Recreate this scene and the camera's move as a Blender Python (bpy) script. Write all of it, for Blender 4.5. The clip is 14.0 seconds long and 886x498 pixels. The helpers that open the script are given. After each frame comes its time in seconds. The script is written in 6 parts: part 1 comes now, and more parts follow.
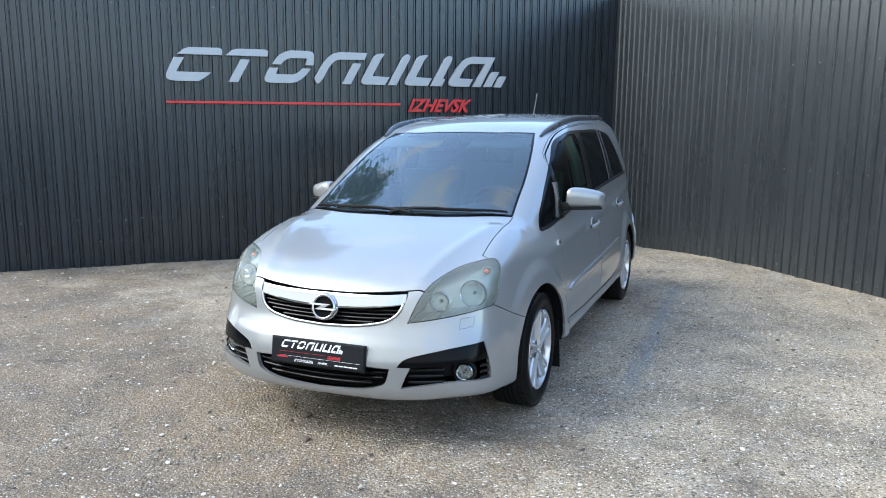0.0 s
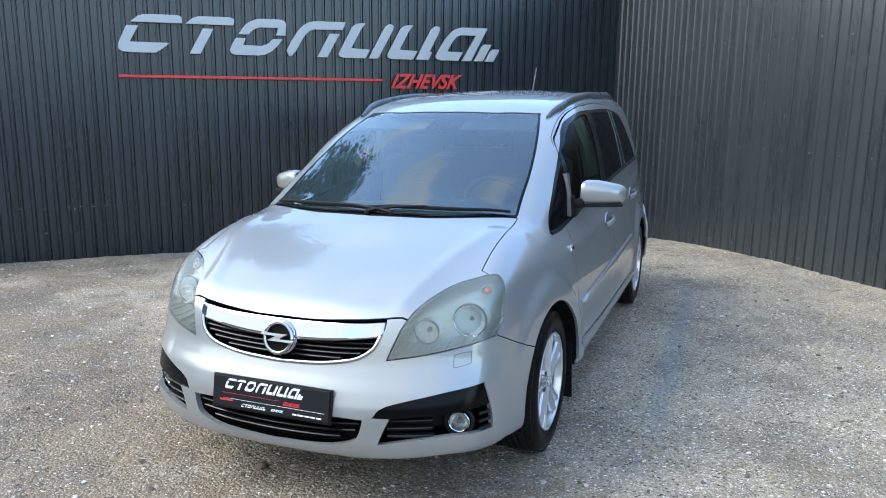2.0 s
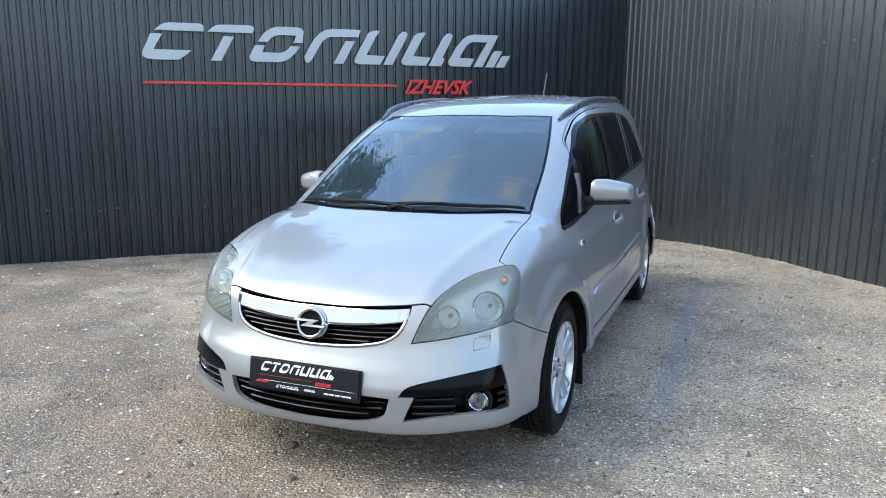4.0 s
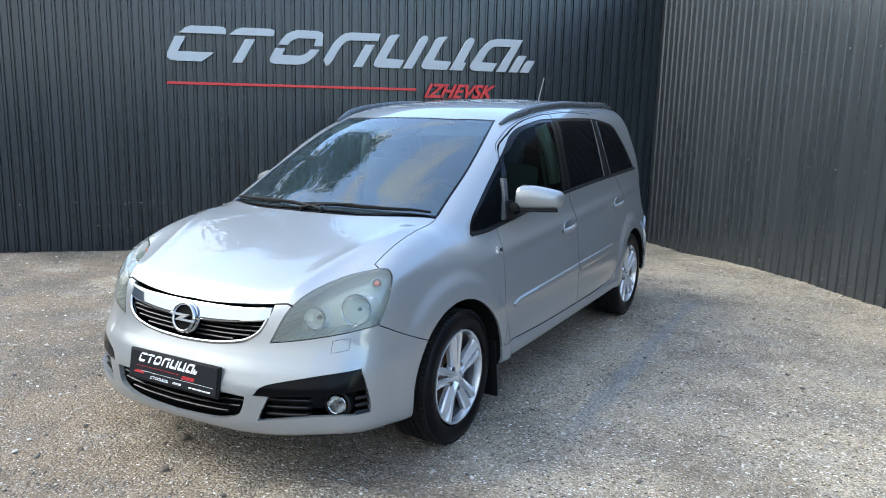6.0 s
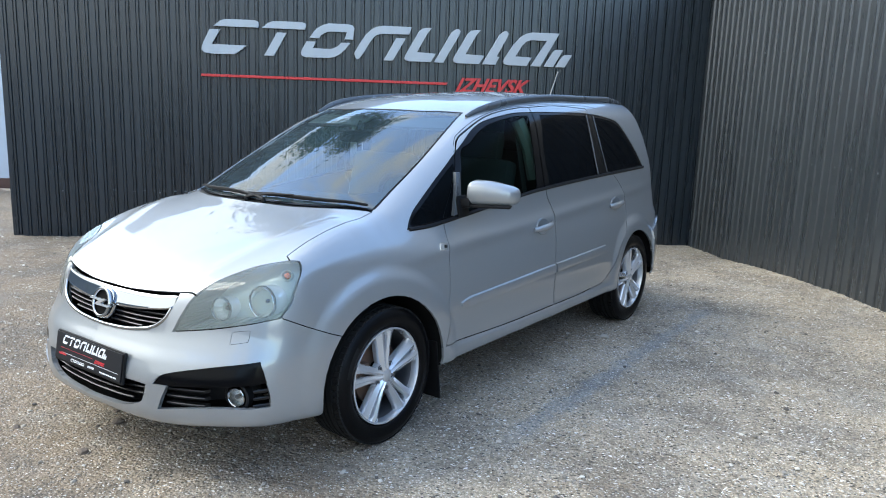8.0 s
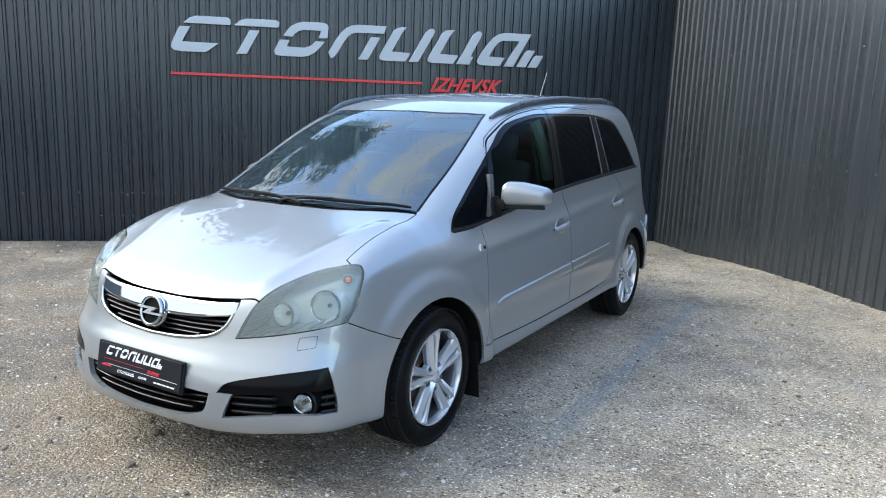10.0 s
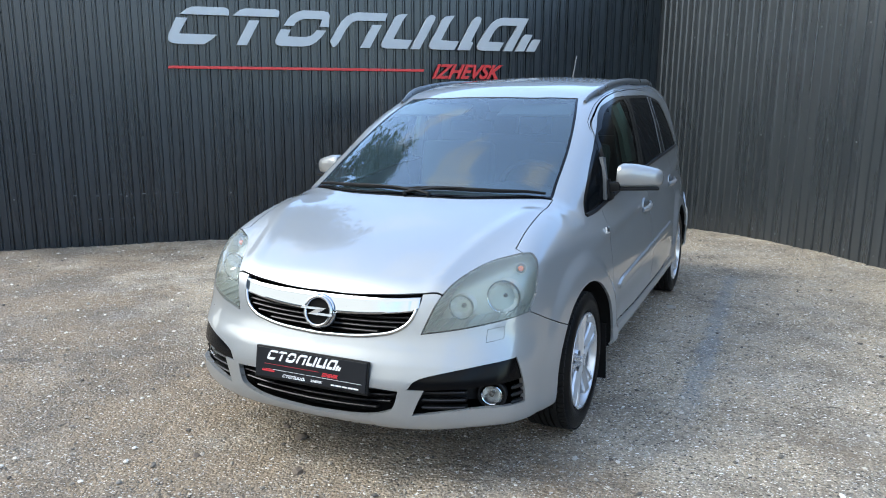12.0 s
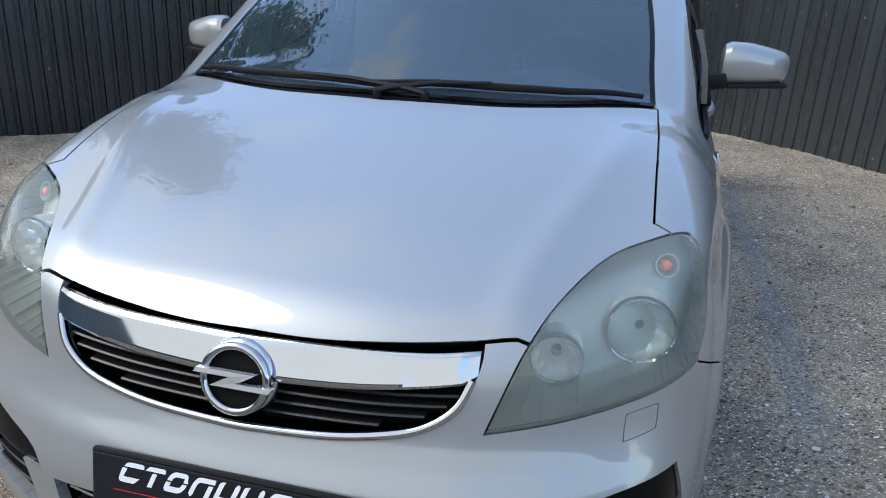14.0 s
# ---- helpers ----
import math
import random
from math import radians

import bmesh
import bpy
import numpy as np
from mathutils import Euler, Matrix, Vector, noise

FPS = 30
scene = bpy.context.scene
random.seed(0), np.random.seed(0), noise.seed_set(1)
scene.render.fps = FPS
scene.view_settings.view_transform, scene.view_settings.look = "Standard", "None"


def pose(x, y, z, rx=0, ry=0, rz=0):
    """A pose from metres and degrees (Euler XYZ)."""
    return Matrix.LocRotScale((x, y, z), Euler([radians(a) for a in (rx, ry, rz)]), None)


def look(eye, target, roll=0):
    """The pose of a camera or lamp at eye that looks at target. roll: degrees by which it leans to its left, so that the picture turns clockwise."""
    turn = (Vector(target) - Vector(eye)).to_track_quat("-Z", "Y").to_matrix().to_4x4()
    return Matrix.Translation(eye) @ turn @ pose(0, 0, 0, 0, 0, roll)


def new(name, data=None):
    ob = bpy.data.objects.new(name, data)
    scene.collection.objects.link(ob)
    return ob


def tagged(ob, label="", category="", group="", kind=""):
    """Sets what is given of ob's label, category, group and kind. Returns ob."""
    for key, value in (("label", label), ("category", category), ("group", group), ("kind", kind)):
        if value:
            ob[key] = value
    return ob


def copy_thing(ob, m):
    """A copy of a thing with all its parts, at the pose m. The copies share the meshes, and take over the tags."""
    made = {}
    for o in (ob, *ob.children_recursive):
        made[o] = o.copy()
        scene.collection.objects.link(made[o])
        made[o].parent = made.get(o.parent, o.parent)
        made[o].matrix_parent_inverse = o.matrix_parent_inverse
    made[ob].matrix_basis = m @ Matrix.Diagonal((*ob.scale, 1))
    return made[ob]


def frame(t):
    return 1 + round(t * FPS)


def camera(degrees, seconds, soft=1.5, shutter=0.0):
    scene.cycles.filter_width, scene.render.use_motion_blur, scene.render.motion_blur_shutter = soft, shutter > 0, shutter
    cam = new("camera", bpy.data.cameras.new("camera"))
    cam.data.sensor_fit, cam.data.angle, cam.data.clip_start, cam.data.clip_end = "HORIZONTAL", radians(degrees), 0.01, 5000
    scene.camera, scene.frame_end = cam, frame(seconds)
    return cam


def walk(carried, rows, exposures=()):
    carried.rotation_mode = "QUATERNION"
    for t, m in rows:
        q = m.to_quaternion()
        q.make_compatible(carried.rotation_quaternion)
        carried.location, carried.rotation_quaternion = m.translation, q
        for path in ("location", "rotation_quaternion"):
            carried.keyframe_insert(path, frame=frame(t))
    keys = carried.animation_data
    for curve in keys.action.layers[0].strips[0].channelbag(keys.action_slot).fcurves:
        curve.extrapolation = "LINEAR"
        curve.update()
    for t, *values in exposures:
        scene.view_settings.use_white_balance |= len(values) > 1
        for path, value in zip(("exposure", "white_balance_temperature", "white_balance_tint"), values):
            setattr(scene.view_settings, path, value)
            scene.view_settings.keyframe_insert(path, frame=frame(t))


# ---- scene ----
cam = camera(60.7, 14.0, 1.0)
# seconds, eye, target, roll
PATH = [
    (0, (0.116, 0.016, 1.586), (0.066, 1.985, 1.24), 0.4),
    (0.5, (-0.014, 0.352, 1.588), (-0.04, 2.317, 1.214), 0.5),
    (1, (0.044, 0.658, 1.57), (0.025, 2.619, 1.178), 0.6),
    (1.5, (0.125, 0.923, 1.577), (0.108, 2.882, 1.176), 0.6),
    (2, (0.084, 0.84, 1.581), (0.072, 2.799, 1.179), 0.6),
    (2.5, (-0.006, 0.675, 1.57), (-0.007, 2.635, 1.173), 0.6),
    (3, (-0.047, 0.582, 1.567), (-0.043, 2.544, 1.177), 0.6),
    (5.3, (0.461, 0.714, 1.571), (0.297, 2.67, 1.188), 0.9),
    (5.5, (0.573, 0.73, 1.554), (0.382, 2.684, 1.175), 1.1),
    (6, (0.939, 0.734, 1.561), (0.66, 2.679, 1.186), 1.4),
    (6.5, (1.131, 0.856, 1.551), (0.774, 2.789, 1.181), 1.8),
    (7, (1.319, 0.991, 1.572), (0.883, 2.907, 1.203), 2.0),
    (7.5, (1.515, 1.017, 1.558), (1.029, 2.92, 1.182), 2.2),
    (8, (1.614, 1.004, 1.546), (1.105, 2.898, 1.159), 2.0),
    (8.2, (1.609, 0.969, 1.56), (1.099, 2.863, 1.171), 1.8),
    (10.5, (0.857, 0.833, 1.551), (0.587, 2.777, 1.166), 2.2),
    (11, (0.586, 0.757, 1.552), (0.359, 2.707, 1.168), 1.9),
    (11.5, (0.332, 0.649, 1.569), (0.145, 2.601, 1.176), 1.3),
    (12, (0.115, 0.755, 1.53), (-0.008, 2.708, 1.114), 0.4),
    (12.5, (-0.174, 1.016, 1.503), (-0.215, 2.962, 1.042), -0.3),
    (13, (-0.372, 1.345, 1.5), (-0.271, 3.275, 0.984), -1.0),
    (13.5, (-0.365, 1.883, 1.424), (-0.14, 3.778, 0.824), 0.1),
    (14, (-0.359, 2.427, 1.36), (-0.118, 4.274, 0.641), 2.8),
]
walk(cam, [(t, look(eye, target, roll)) for t, eye, target, roll in PATH], [(0.0, 1.46, 5800, 5), (1.5, 1.48, 5600, 4), (3.0, 1.46, 5800, 5), (8.0, 1.52, 5800, 5), (12.5, 1.42, 5850, 5), (13.0, 1.28, 5850, 6), (13.5, 1.10, 5800, 7), (14.0, 0.92, 5750, 8)])

# ---- sky and light: an open yard in shade under a bright sky with clouds ----
SUN_ELEVATION, SUN_ROTATION = radians(41), radians(266)
world = bpy.data.worlds.new("sky")
scene.world = world
world.use_nodes = True


def build_sky():
    nt = world.node_tree
    n, k = nt.nodes, nt.links
    n.clear()
    out = n.new("ShaderNodeOutputWorld")
    bg = n.new("ShaderNodeBackground")
    sky = n.new("ShaderNodeTexSky")
    sky.sky_type = 'NISHITA'
    sky.sun_disc = False
    sky.sun_elevation, sky.sun_rotation = SUN_ELEVATION, SUN_ROTATION
    sky.air_density, sky.dust_density, sky.ozone_density = 1.0, 0.7, 1.2
    tc = n.new("ShaderNodeTexCoord")
    mp = n.new("ShaderNodeMapping")
    mp.inputs["Scale"].default_value = (1.0, 1.0, 2.2)
    mp.inputs["Location"].default_value = (-2.77, 1.49, -1.05)
    cl = n.new("ShaderNodeTexNoise")
    cl.inputs["Scale"].default_value = 3.4
    cl.inputs["Detail"].default_value = 6.0
    cl.inputs["Roughness"].default_value = 0.58
    cl.inputs["Distortion"].default_value = 0.4
    ramp = n.new("ShaderNodeValToRGB")
    ramp.color_ramp.elements[0].position, ramp.color_ramp.elements[1].position = 0.50, 0.64
    ramp.color_ramp.elements[0].color = (0.10, 0.10, 0.10, 1)
    # clouds gather over one half of the sky and thin out to blue over the other
    lean = n.new("ShaderNodeVectorMath")
    lean.operation = 'DOT_PRODUCT'
    lean.inputs[1].default_value = (-0.22, -0.14, -0.02)
    k.new(tc.outputs["Generated"], lean.inputs[0])
    thick = n.new("ShaderNodeMath")
    thick.operation = 'ADD'
    k.new(lean.outputs["Value"], thick.inputs[0])
    k.new(cl.outputs["Fac"], thick.inputs[1])
    mix = n.new("ShaderNodeMix")
    mix.data_type = 'RGBA'
    mix.inputs["B"].default_value = (4.65, 4.52, 4.2, 1)
    k.new(tc.outputs["Generated"], mp.inputs["Vector"])
    k.new(mp.outputs["Vector"], cl.inputs["Vector"])
    k.new(thick.outputs["Value"], ramp.inputs["Fac"])
    k.new(ramp.outputs["Color"], mix.inputs["Factor"])
    clear = n.new("ShaderNodeVectorMath")
    clear.operation = 'SCALE'
    clear.inputs["Scale"].default_value = 1.65
    k.new(sky.outputs["Color"], clear.inputs[0])
    k.new(clear.outputs["Vector"], mix.inputs["A"])
    # the clouds near the hidden sun are the brighter ones
    glow = n.new("ShaderNodeMapRange")
    glow.inputs["From Min"].default_value, glow.inputs["From Max"].default_value = 0.56, 0.82
    glow.inputs["To Min"].default_value, glow.inputs["To Max"].default_value = 1.0, 1.05
    k.new(thick.outputs["Value"], glow.inputs["Value"])
    lit = n.new("ShaderNodeVectorMath")
    lit.operation = 'SCALE'
    k.new(mix.outputs["Result"], lit.inputs[0])
    k.new(glow.outputs["Result"], lit.inputs["Scale"])
    k.new(lit.outputs["Vector"], bg.inputs["Color"])
    bg.inputs["Strength"].default_value = 0.15
    k.new(bg.outputs["Background"], out.inputs["Surface"])


build_sky()
sun = new("sun", bpy.data.lights.new("sun", 'SUN'))
sun.data.energy, sun.data.angle, sun.data.color = 1.5, radians(40), (1.0, 0.92, 0.80)
sun.matrix_world = look((-16, 2.8, 14.0), (0, 4, 0))


# ---- materials ----


def material(name):
    m = bpy.data.materials.new(name)
    m.use_nodes = True
    return m, m.node_tree.nodes, m.node_tree.links, m.node_tree.nodes["Principled BSDF"]


def simple(name, color, rough=0.5, metal=0.0, coat=0.0, grain=0.0, scale=300.0, vary=0.0, spec=0.5):
    """A plain surface with fine relief and a slow change of tone."""
    m, n, k, p = material(name)
    p.inputs["Base Color"].default_value = (*color, 1)
    p.inputs["Roughness"].default_value = rough
    p.inputs["Metallic"].default_value = metal
    p.inputs["Coat Weight"].default_value = coat
    p.inputs["Coat Roughness"].default_value = 0.04
    p.inputs["Specular IOR Level"].default_value = spec
    tc = n.new("ShaderNodeTexCoord")
    if vary:
        t = n.new("ShaderNodeTexNoise")
        t.inputs["Scale"].default_value = 6.0
        t.inputs["Detail"].default_value = 8.0
        r = n.new("ShaderNodeMapRange")
        r.inputs["To Min"].default_value, r.inputs["To Max"].default_value = 1 - vary, 1 + vary
        v = n.new("ShaderNodeMix")
        v.data_type, v.blend_type = 'RGBA', 'MULTIPLY'
        v.inputs["Factor"].default_value = 1.0
        v.inputs["A"].default_value = (*color, 1)
        k.new(tc.outputs["Object"], t.inputs["Vector"])
        k.new(t.outputs["Fac"], r.inputs["Value"])
        k.new(r.outputs["Result"], v.inputs["B"])
        k.new(v.outputs["Result"], p.inputs["Base Color"])
        rr = n.new("ShaderNodeMapRange")
        rr.inputs["To Min"].default_value, rr.inputs["To Max"].default_value = rough * (1 - vary), min(1.0, rough * (1 + vary))
        k.new(t.outputs["Fac"], rr.inputs["Value"])
        k.new(rr.outputs["Result"], p.inputs["Roughness"])
    if grain:
        t = n.new("ShaderNodeTexNoise")
        t.inputs["Scale"].default_value = scale
        t.inputs["Detail"].default_value = 4.0
        b = n.new("ShaderNodeBump")
        b.inputs["Strength"].default_value = grain
        b.inputs["Distance"].default_value = 0.002
        k.new(tc.outputs["Object"], t.inputs["Vector"])
        k.new(t.outputs["Fac"], b.inputs["Height"])
        k.new(b.outputs["Normal"], p.inputs["Normal"])
    return m


def pane(name, tint, gloss_rough=0.0, ior=1.5, haze=None):
    """Thin glass: clear or tinted, with a mirror gloss that grows at a glancing look."""
    m, n, k, p = material(name)
    out = n["Material Output"]
    n.remove(p)
    tr = n.new("ShaderNodeBsdfTransparent")
    tr.inputs["Color"].default_value = (*tint, 1)
    gl = n.new("ShaderNodeBsdfGlossy")
    gl.inputs["Roughness"].default_value = gloss_rough
    fr = n.new("ShaderNodeFresnel")
    fr.inputs["IOR"].default_value = ior
    mx = n.new("ShaderNodeMixShader")
    k.new(fr.outputs["Fac"], mx.inputs["Fac"])
    base = tr
    if haze:
        df = n.new("ShaderNodeBsdfDiffuse")
        df.inputs["Color"].default_value = (*haze[1], 1)
        hz = n.new("ShaderNodeMixShader")
        hz.inputs["Fac"].default_value = haze[0]
        t = n.new("ShaderNodeTexNoise")
        t.inputs["Scale"].default_value = 3.0
        t.inputs["Detail"].default_value = 2.0
        tc = n.new("ShaderNodeTexCoord")
        r = n.new("ShaderNodeMapRange")
        r.inputs["To Min"].default_value, r.inputs["To Max"].default_value = haze[0] * 0.6, haze[0] * 1.4
        k.new(tc.outputs["Object"], t.inputs["Vector"])
        k.new(t.outputs["Fac"], r.inputs["Value"])
        k.new(r.outputs["Result"], hz.inputs["Fac"])
        k.new(tr.outputs["BSDF"], hz.inputs[1])
        k.new(df.outputs["BSDF"], hz.inputs[2])
        base = hz
    k.new(base.outputs[0], mx.inputs[1])
    k.new(gl.outputs["BSDF"], mx.inputs[2])
    k.new(mx.outputs["Shader"], out.inputs["Surface"])
    return m


def car_paint():
    m, n, k, p = material("silver_paint")
    tc = n.new("ShaderNodeTexCoord")
    fl = n.new("ShaderNodeTexNoise")
    fl.inputs["Scale"].default_value = 900.0
    fl.inputs["Detail"].default_value = 2.0
    r = n.new("ShaderNodeValToRGB")
    r.color_ramp.elements[0].color, r.color_ramp.elements[1].color = (0.275, 0.283, 0.288, 1), (0.345, 0.355, 0.361, 1)
    k.new(tc.outputs["Object"], fl.inputs["Vector"])
    k.new(fl.outputs["Fac"], r.inputs["Fac"])
    k.new(r.outputs["Color"], p.inputs["Base Color"])
    dirt = n.new("ShaderNodeTexNoise")
    dirt.inputs["Scale"].default_value = 3.0
    dirt.inputs["Detail"].default_value = 10.0
    rr = n.new("ShaderNodeMapRange")
    rr.inputs["To Min"].default_value, rr.inputs["To Max"].default_value = 0.34, 0.44
    k.new(tc.outputs["Object"], dirt.inputs["Vector"])
    k.new(dirt.outputs["Fac"], rr.inputs["Value"])
    k.new(rr.outputs["Result"], p.inputs["Roughness"])
    p.inputs["Metallic"].default_value = 0.5
    p.inputs["Coat Weight"].default_value = 1.0
    p.inputs["Coat IOR"].default_value = 1.6
    p.inputs["Coat Roughness"].default_value = 0.03
    return m


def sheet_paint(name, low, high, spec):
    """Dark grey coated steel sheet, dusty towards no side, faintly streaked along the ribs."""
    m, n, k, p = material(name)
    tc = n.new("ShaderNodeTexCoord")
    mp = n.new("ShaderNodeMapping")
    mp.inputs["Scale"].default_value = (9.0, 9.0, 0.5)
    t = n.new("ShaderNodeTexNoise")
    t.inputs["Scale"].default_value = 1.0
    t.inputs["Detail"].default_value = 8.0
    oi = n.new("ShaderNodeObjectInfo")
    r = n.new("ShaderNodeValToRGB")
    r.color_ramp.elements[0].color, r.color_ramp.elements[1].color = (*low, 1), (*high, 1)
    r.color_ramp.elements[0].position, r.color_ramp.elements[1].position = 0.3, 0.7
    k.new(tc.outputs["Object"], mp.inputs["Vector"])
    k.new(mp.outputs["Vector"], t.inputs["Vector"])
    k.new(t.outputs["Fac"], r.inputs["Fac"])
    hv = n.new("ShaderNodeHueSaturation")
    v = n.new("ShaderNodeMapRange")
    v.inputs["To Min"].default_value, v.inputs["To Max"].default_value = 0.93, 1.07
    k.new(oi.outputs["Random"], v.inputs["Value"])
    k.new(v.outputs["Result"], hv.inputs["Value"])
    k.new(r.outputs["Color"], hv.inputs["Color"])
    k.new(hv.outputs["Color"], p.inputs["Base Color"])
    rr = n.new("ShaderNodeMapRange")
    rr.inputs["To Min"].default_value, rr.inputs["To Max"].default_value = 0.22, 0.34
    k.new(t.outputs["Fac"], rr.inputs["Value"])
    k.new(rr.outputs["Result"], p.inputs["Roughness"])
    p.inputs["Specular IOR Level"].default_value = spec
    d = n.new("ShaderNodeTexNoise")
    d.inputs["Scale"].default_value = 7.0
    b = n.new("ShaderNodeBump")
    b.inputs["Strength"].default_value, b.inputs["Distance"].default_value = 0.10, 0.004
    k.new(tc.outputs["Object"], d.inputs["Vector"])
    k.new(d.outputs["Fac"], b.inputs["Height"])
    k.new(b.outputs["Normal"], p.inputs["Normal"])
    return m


def gravel():
    """Trodden gravel over old asphalt: grey-brown grit, pale chips, dark damp patches and a faded blue line."""
    m, n, k, p = material("gravel_ground")
    geo = n.new("ShaderNodeNewGeometry")
    pos = geo.outputs["Position"]

    def noise_tex(scale, detail, rough=0.55):
        t = n.new("ShaderNodeTexNoise")
        t.inputs["Scale"].default_value, t.inputs["Detail"].default_value, t.inputs["Roughness"].default_value = scale, detail, rough
        k.new(pos, t.inputs["Vector"])
        return t.outputs["Fac"]

    def ramp(fac, stops):
        r = n.new("ShaderNodeValToRGB")
        e = r.color_ramp.elements
        while len(e) < len(stops):
            e.new(0.5)
        for el, (at, c) in zip(e, stops):
            el.position, el.color = at, (*c, 1)
        k.new(fac, r.inputs["Fac"])
        return r.outputs["Color"]

    def mix(fac, a, b, kind='MIX'):
        x = n.new("ShaderNodeMix")
        x.data_type, x.blend_type = 'RGBA', kind
        for sock, val in (("Factor", fac), ("A", a), ("B", b)):
            if isinstance(val, (int, float)):
                x.inputs[sock].default_value = val
            elif isinstance(val, tuple):
                x.inputs[sock].default_value = (*val, 1)
            else:
                k.new(val, x.inputs[sock])
        return x.outputs["Result"]

    grit = ramp(noise_tex(70, 6, 0.75), [(0.28, (0.190, 0.152, 0.105)), (0.50, (0.455, 0.378, 0.276)), (0.72, (0.76, 0.645, 0.49))])
    xyz = n.new("ShaderNodeSeparateXYZ")
    k.new(pos, xyz.inputs["Vector"])

    def linear(cx, cy, c0):
        m1 = n.new("ShaderNodeMath")
        m1.operation = 'MULTIPLY_ADD'
        m1.inputs[1].default_value, m1.inputs[2].default_value = cx, c0
        k.new(xyz.outputs["X"], m1.inputs[0])
        m2 = n.new("ShaderNodeMath")
        m2.operation = 'MULTIPLY_ADD'
        m2.inputs[1].default_value = cy
        k.new(xyz.outputs["Y"], m2.inputs[0])
        k.new(m1.outputs["Value"], m2.inputs[2])
        return m2.outputs["Value"]

    def add(a, b):
        x = n.new("ShaderNodeMath")
        x.operation = 'ADD'
        k.new(a, x.inputs[0])
        k.new(b, x.inputs[1])
        return x.outputs["Value"]

    # bare brown earth in the open part of the yard, grey crushed stone beside the wall
    earth = ramp(add(noise_tex(0.8, 8, 0.65), linear(-0.085, -0.07, 0.30)), [(0.42, (0, 0, 0)), (0.62, (0.85, 0.85, 0.85))])
    base = mix(earth, grit, mix(0.72, grit, (0.158, 0.106, 0.062)))
    dark = ramp(noise_tex(1.3, 9, 0.70), [(0.44, (0, 0, 0)), (0.60, (0.9, 0.9, 0.9))])
    base = mix(dark, base, mix(0.55, base, (0.10, 0.095, 0.09)))
    pale = ramp(noise_tex(2.3, 8, 0.68), [(0.50, (0, 0, 0)), (0.66, (0.8, 0.8, 0.8))])
    pale = mix(1.0, pale, mix(earth, (1.0, 1.0, 1.0), (0.25, 0.25, 0.25)), 'MULTIPLY')
    base = mix(pale, base, mix(0.5, base, (0.44, 0.41, 0.36)))
    def cells(scale, lo, hi):
        v = n.new("ShaderNodeTexVoronoi")
        v.inputs["Scale"].default_value = scale
        k.new(pos, v.inputs["Vector"])
        s = n.new("ShaderNodeSeparateColor")
        k.new(v.outputs["Color"], s.inputs["Color"])
        return ramp(s.outputs["Green"], [(0.0, (lo,) * 3), (0.75, (1.0,) * 3), (1.0, (hi,) * 3)]), v.outputs["Distance"]

    tone_a, dist_a = cells(75, 0.45, 1.7)
    tone_b, dist_b = cells(190, 0.5, 1.7)
    base = mix(0.30, base, tone_a, 'MULTIPLY')
    base = mix(0.42, base, tone_b, 'MULTIPLY')
    # chips of broken stone, most of them pale
    def chips(scale, share, size, tone, stretch):
        mp = n.new("ShaderNodeMapping")
        mp.inputs["Rotation"].default_value = (0, 0, stretch)
        mp.inputs["Scale"].default_value = (1.0, 1.7, 1.0)
        k.new(pos, mp.inputs["Vector"])
        vo = n.new("ShaderNodeTexVoronoi")
        vo.inputs["Scale"].default_value = scale
        k.new(mp.outputs["Vector"], vo.inputs["Vector"])
        sep = n.new("ShaderNodeSeparateColor")
        k.new(vo.outputs["Color"], sep.inputs["Color"])
        near = n.new("ShaderNodeMath")
        near.operation = 'LESS_THAN'
        near.inputs[1].default_value = size
        k.new(vo.outputs["Distance"], near.inputs[0])
        pick = n.new("ShaderNodeMath")
        pick.operation = 'GREATER_THAN'
        pick.inputs[1].default_value = 1 - share
        k.new(sep.outputs["Red"], pick.inputs[0])
        both = n.new("ShaderNodeMath")
        both.operation = 'MULTIPLY'
        k.new(near.outputs["Value"], both.inputs[0])
        k.new(pick.outputs["Value"], both.inputs[1])
        return mix(earth, both.outputs["Value"], mix(0.55, both.outputs["Value"], (0.0, 0.0, 0.0)))

    base = mix(chips(45, 0.26, 0.35, 0, 0.6), base, (0.08, 0.07, 0.06))
    base = mix(chips(95, 0.20, 0.34, 0, 1.3), base, (0.84, 0.80, 0.73))
    base = mix(chips(64, 0.15, 0.31, 0, 2.3), base, (0.90, 0.87, 0.81))
    base = mix(chips(34, 0.06, 0.30, 0, 0.2), base, (0.86, 0.84, 0.80))
    # cracks
    cw = n.new("ShaderNodeTexVoronoi")
    cw.feature = 'DISTANCE_TO_EDGE'
    cw.inputs["Scale"].default_value = 0.75
    wv = n.new("ShaderNodeTexNoise")
    wv.inputs["Scale"].default_value, wv.inputs["Detail"].default_value = 2.5, 8.0
    k.new(pos, wv.inputs["Vector"])
    vm = n.new("ShaderNodeVectorMath")
    vm.operation = 'MULTIPLY_ADD'
    vm.inputs[1].default_value = (0.8, 0.8, 0.0)
    k.new(wv.outputs["Color"], vm.inputs[0])
    k.new(pos, vm.inputs[2])
    k.new(vm.outputs["Vector"], cw.inputs["Vector"])
    crack = ramp(cw.outputs["Distance"], [(0.0, (1, 1, 1)), (0.004, (0.8, 0.8, 0.8)), (0.009, (0, 0, 0))])
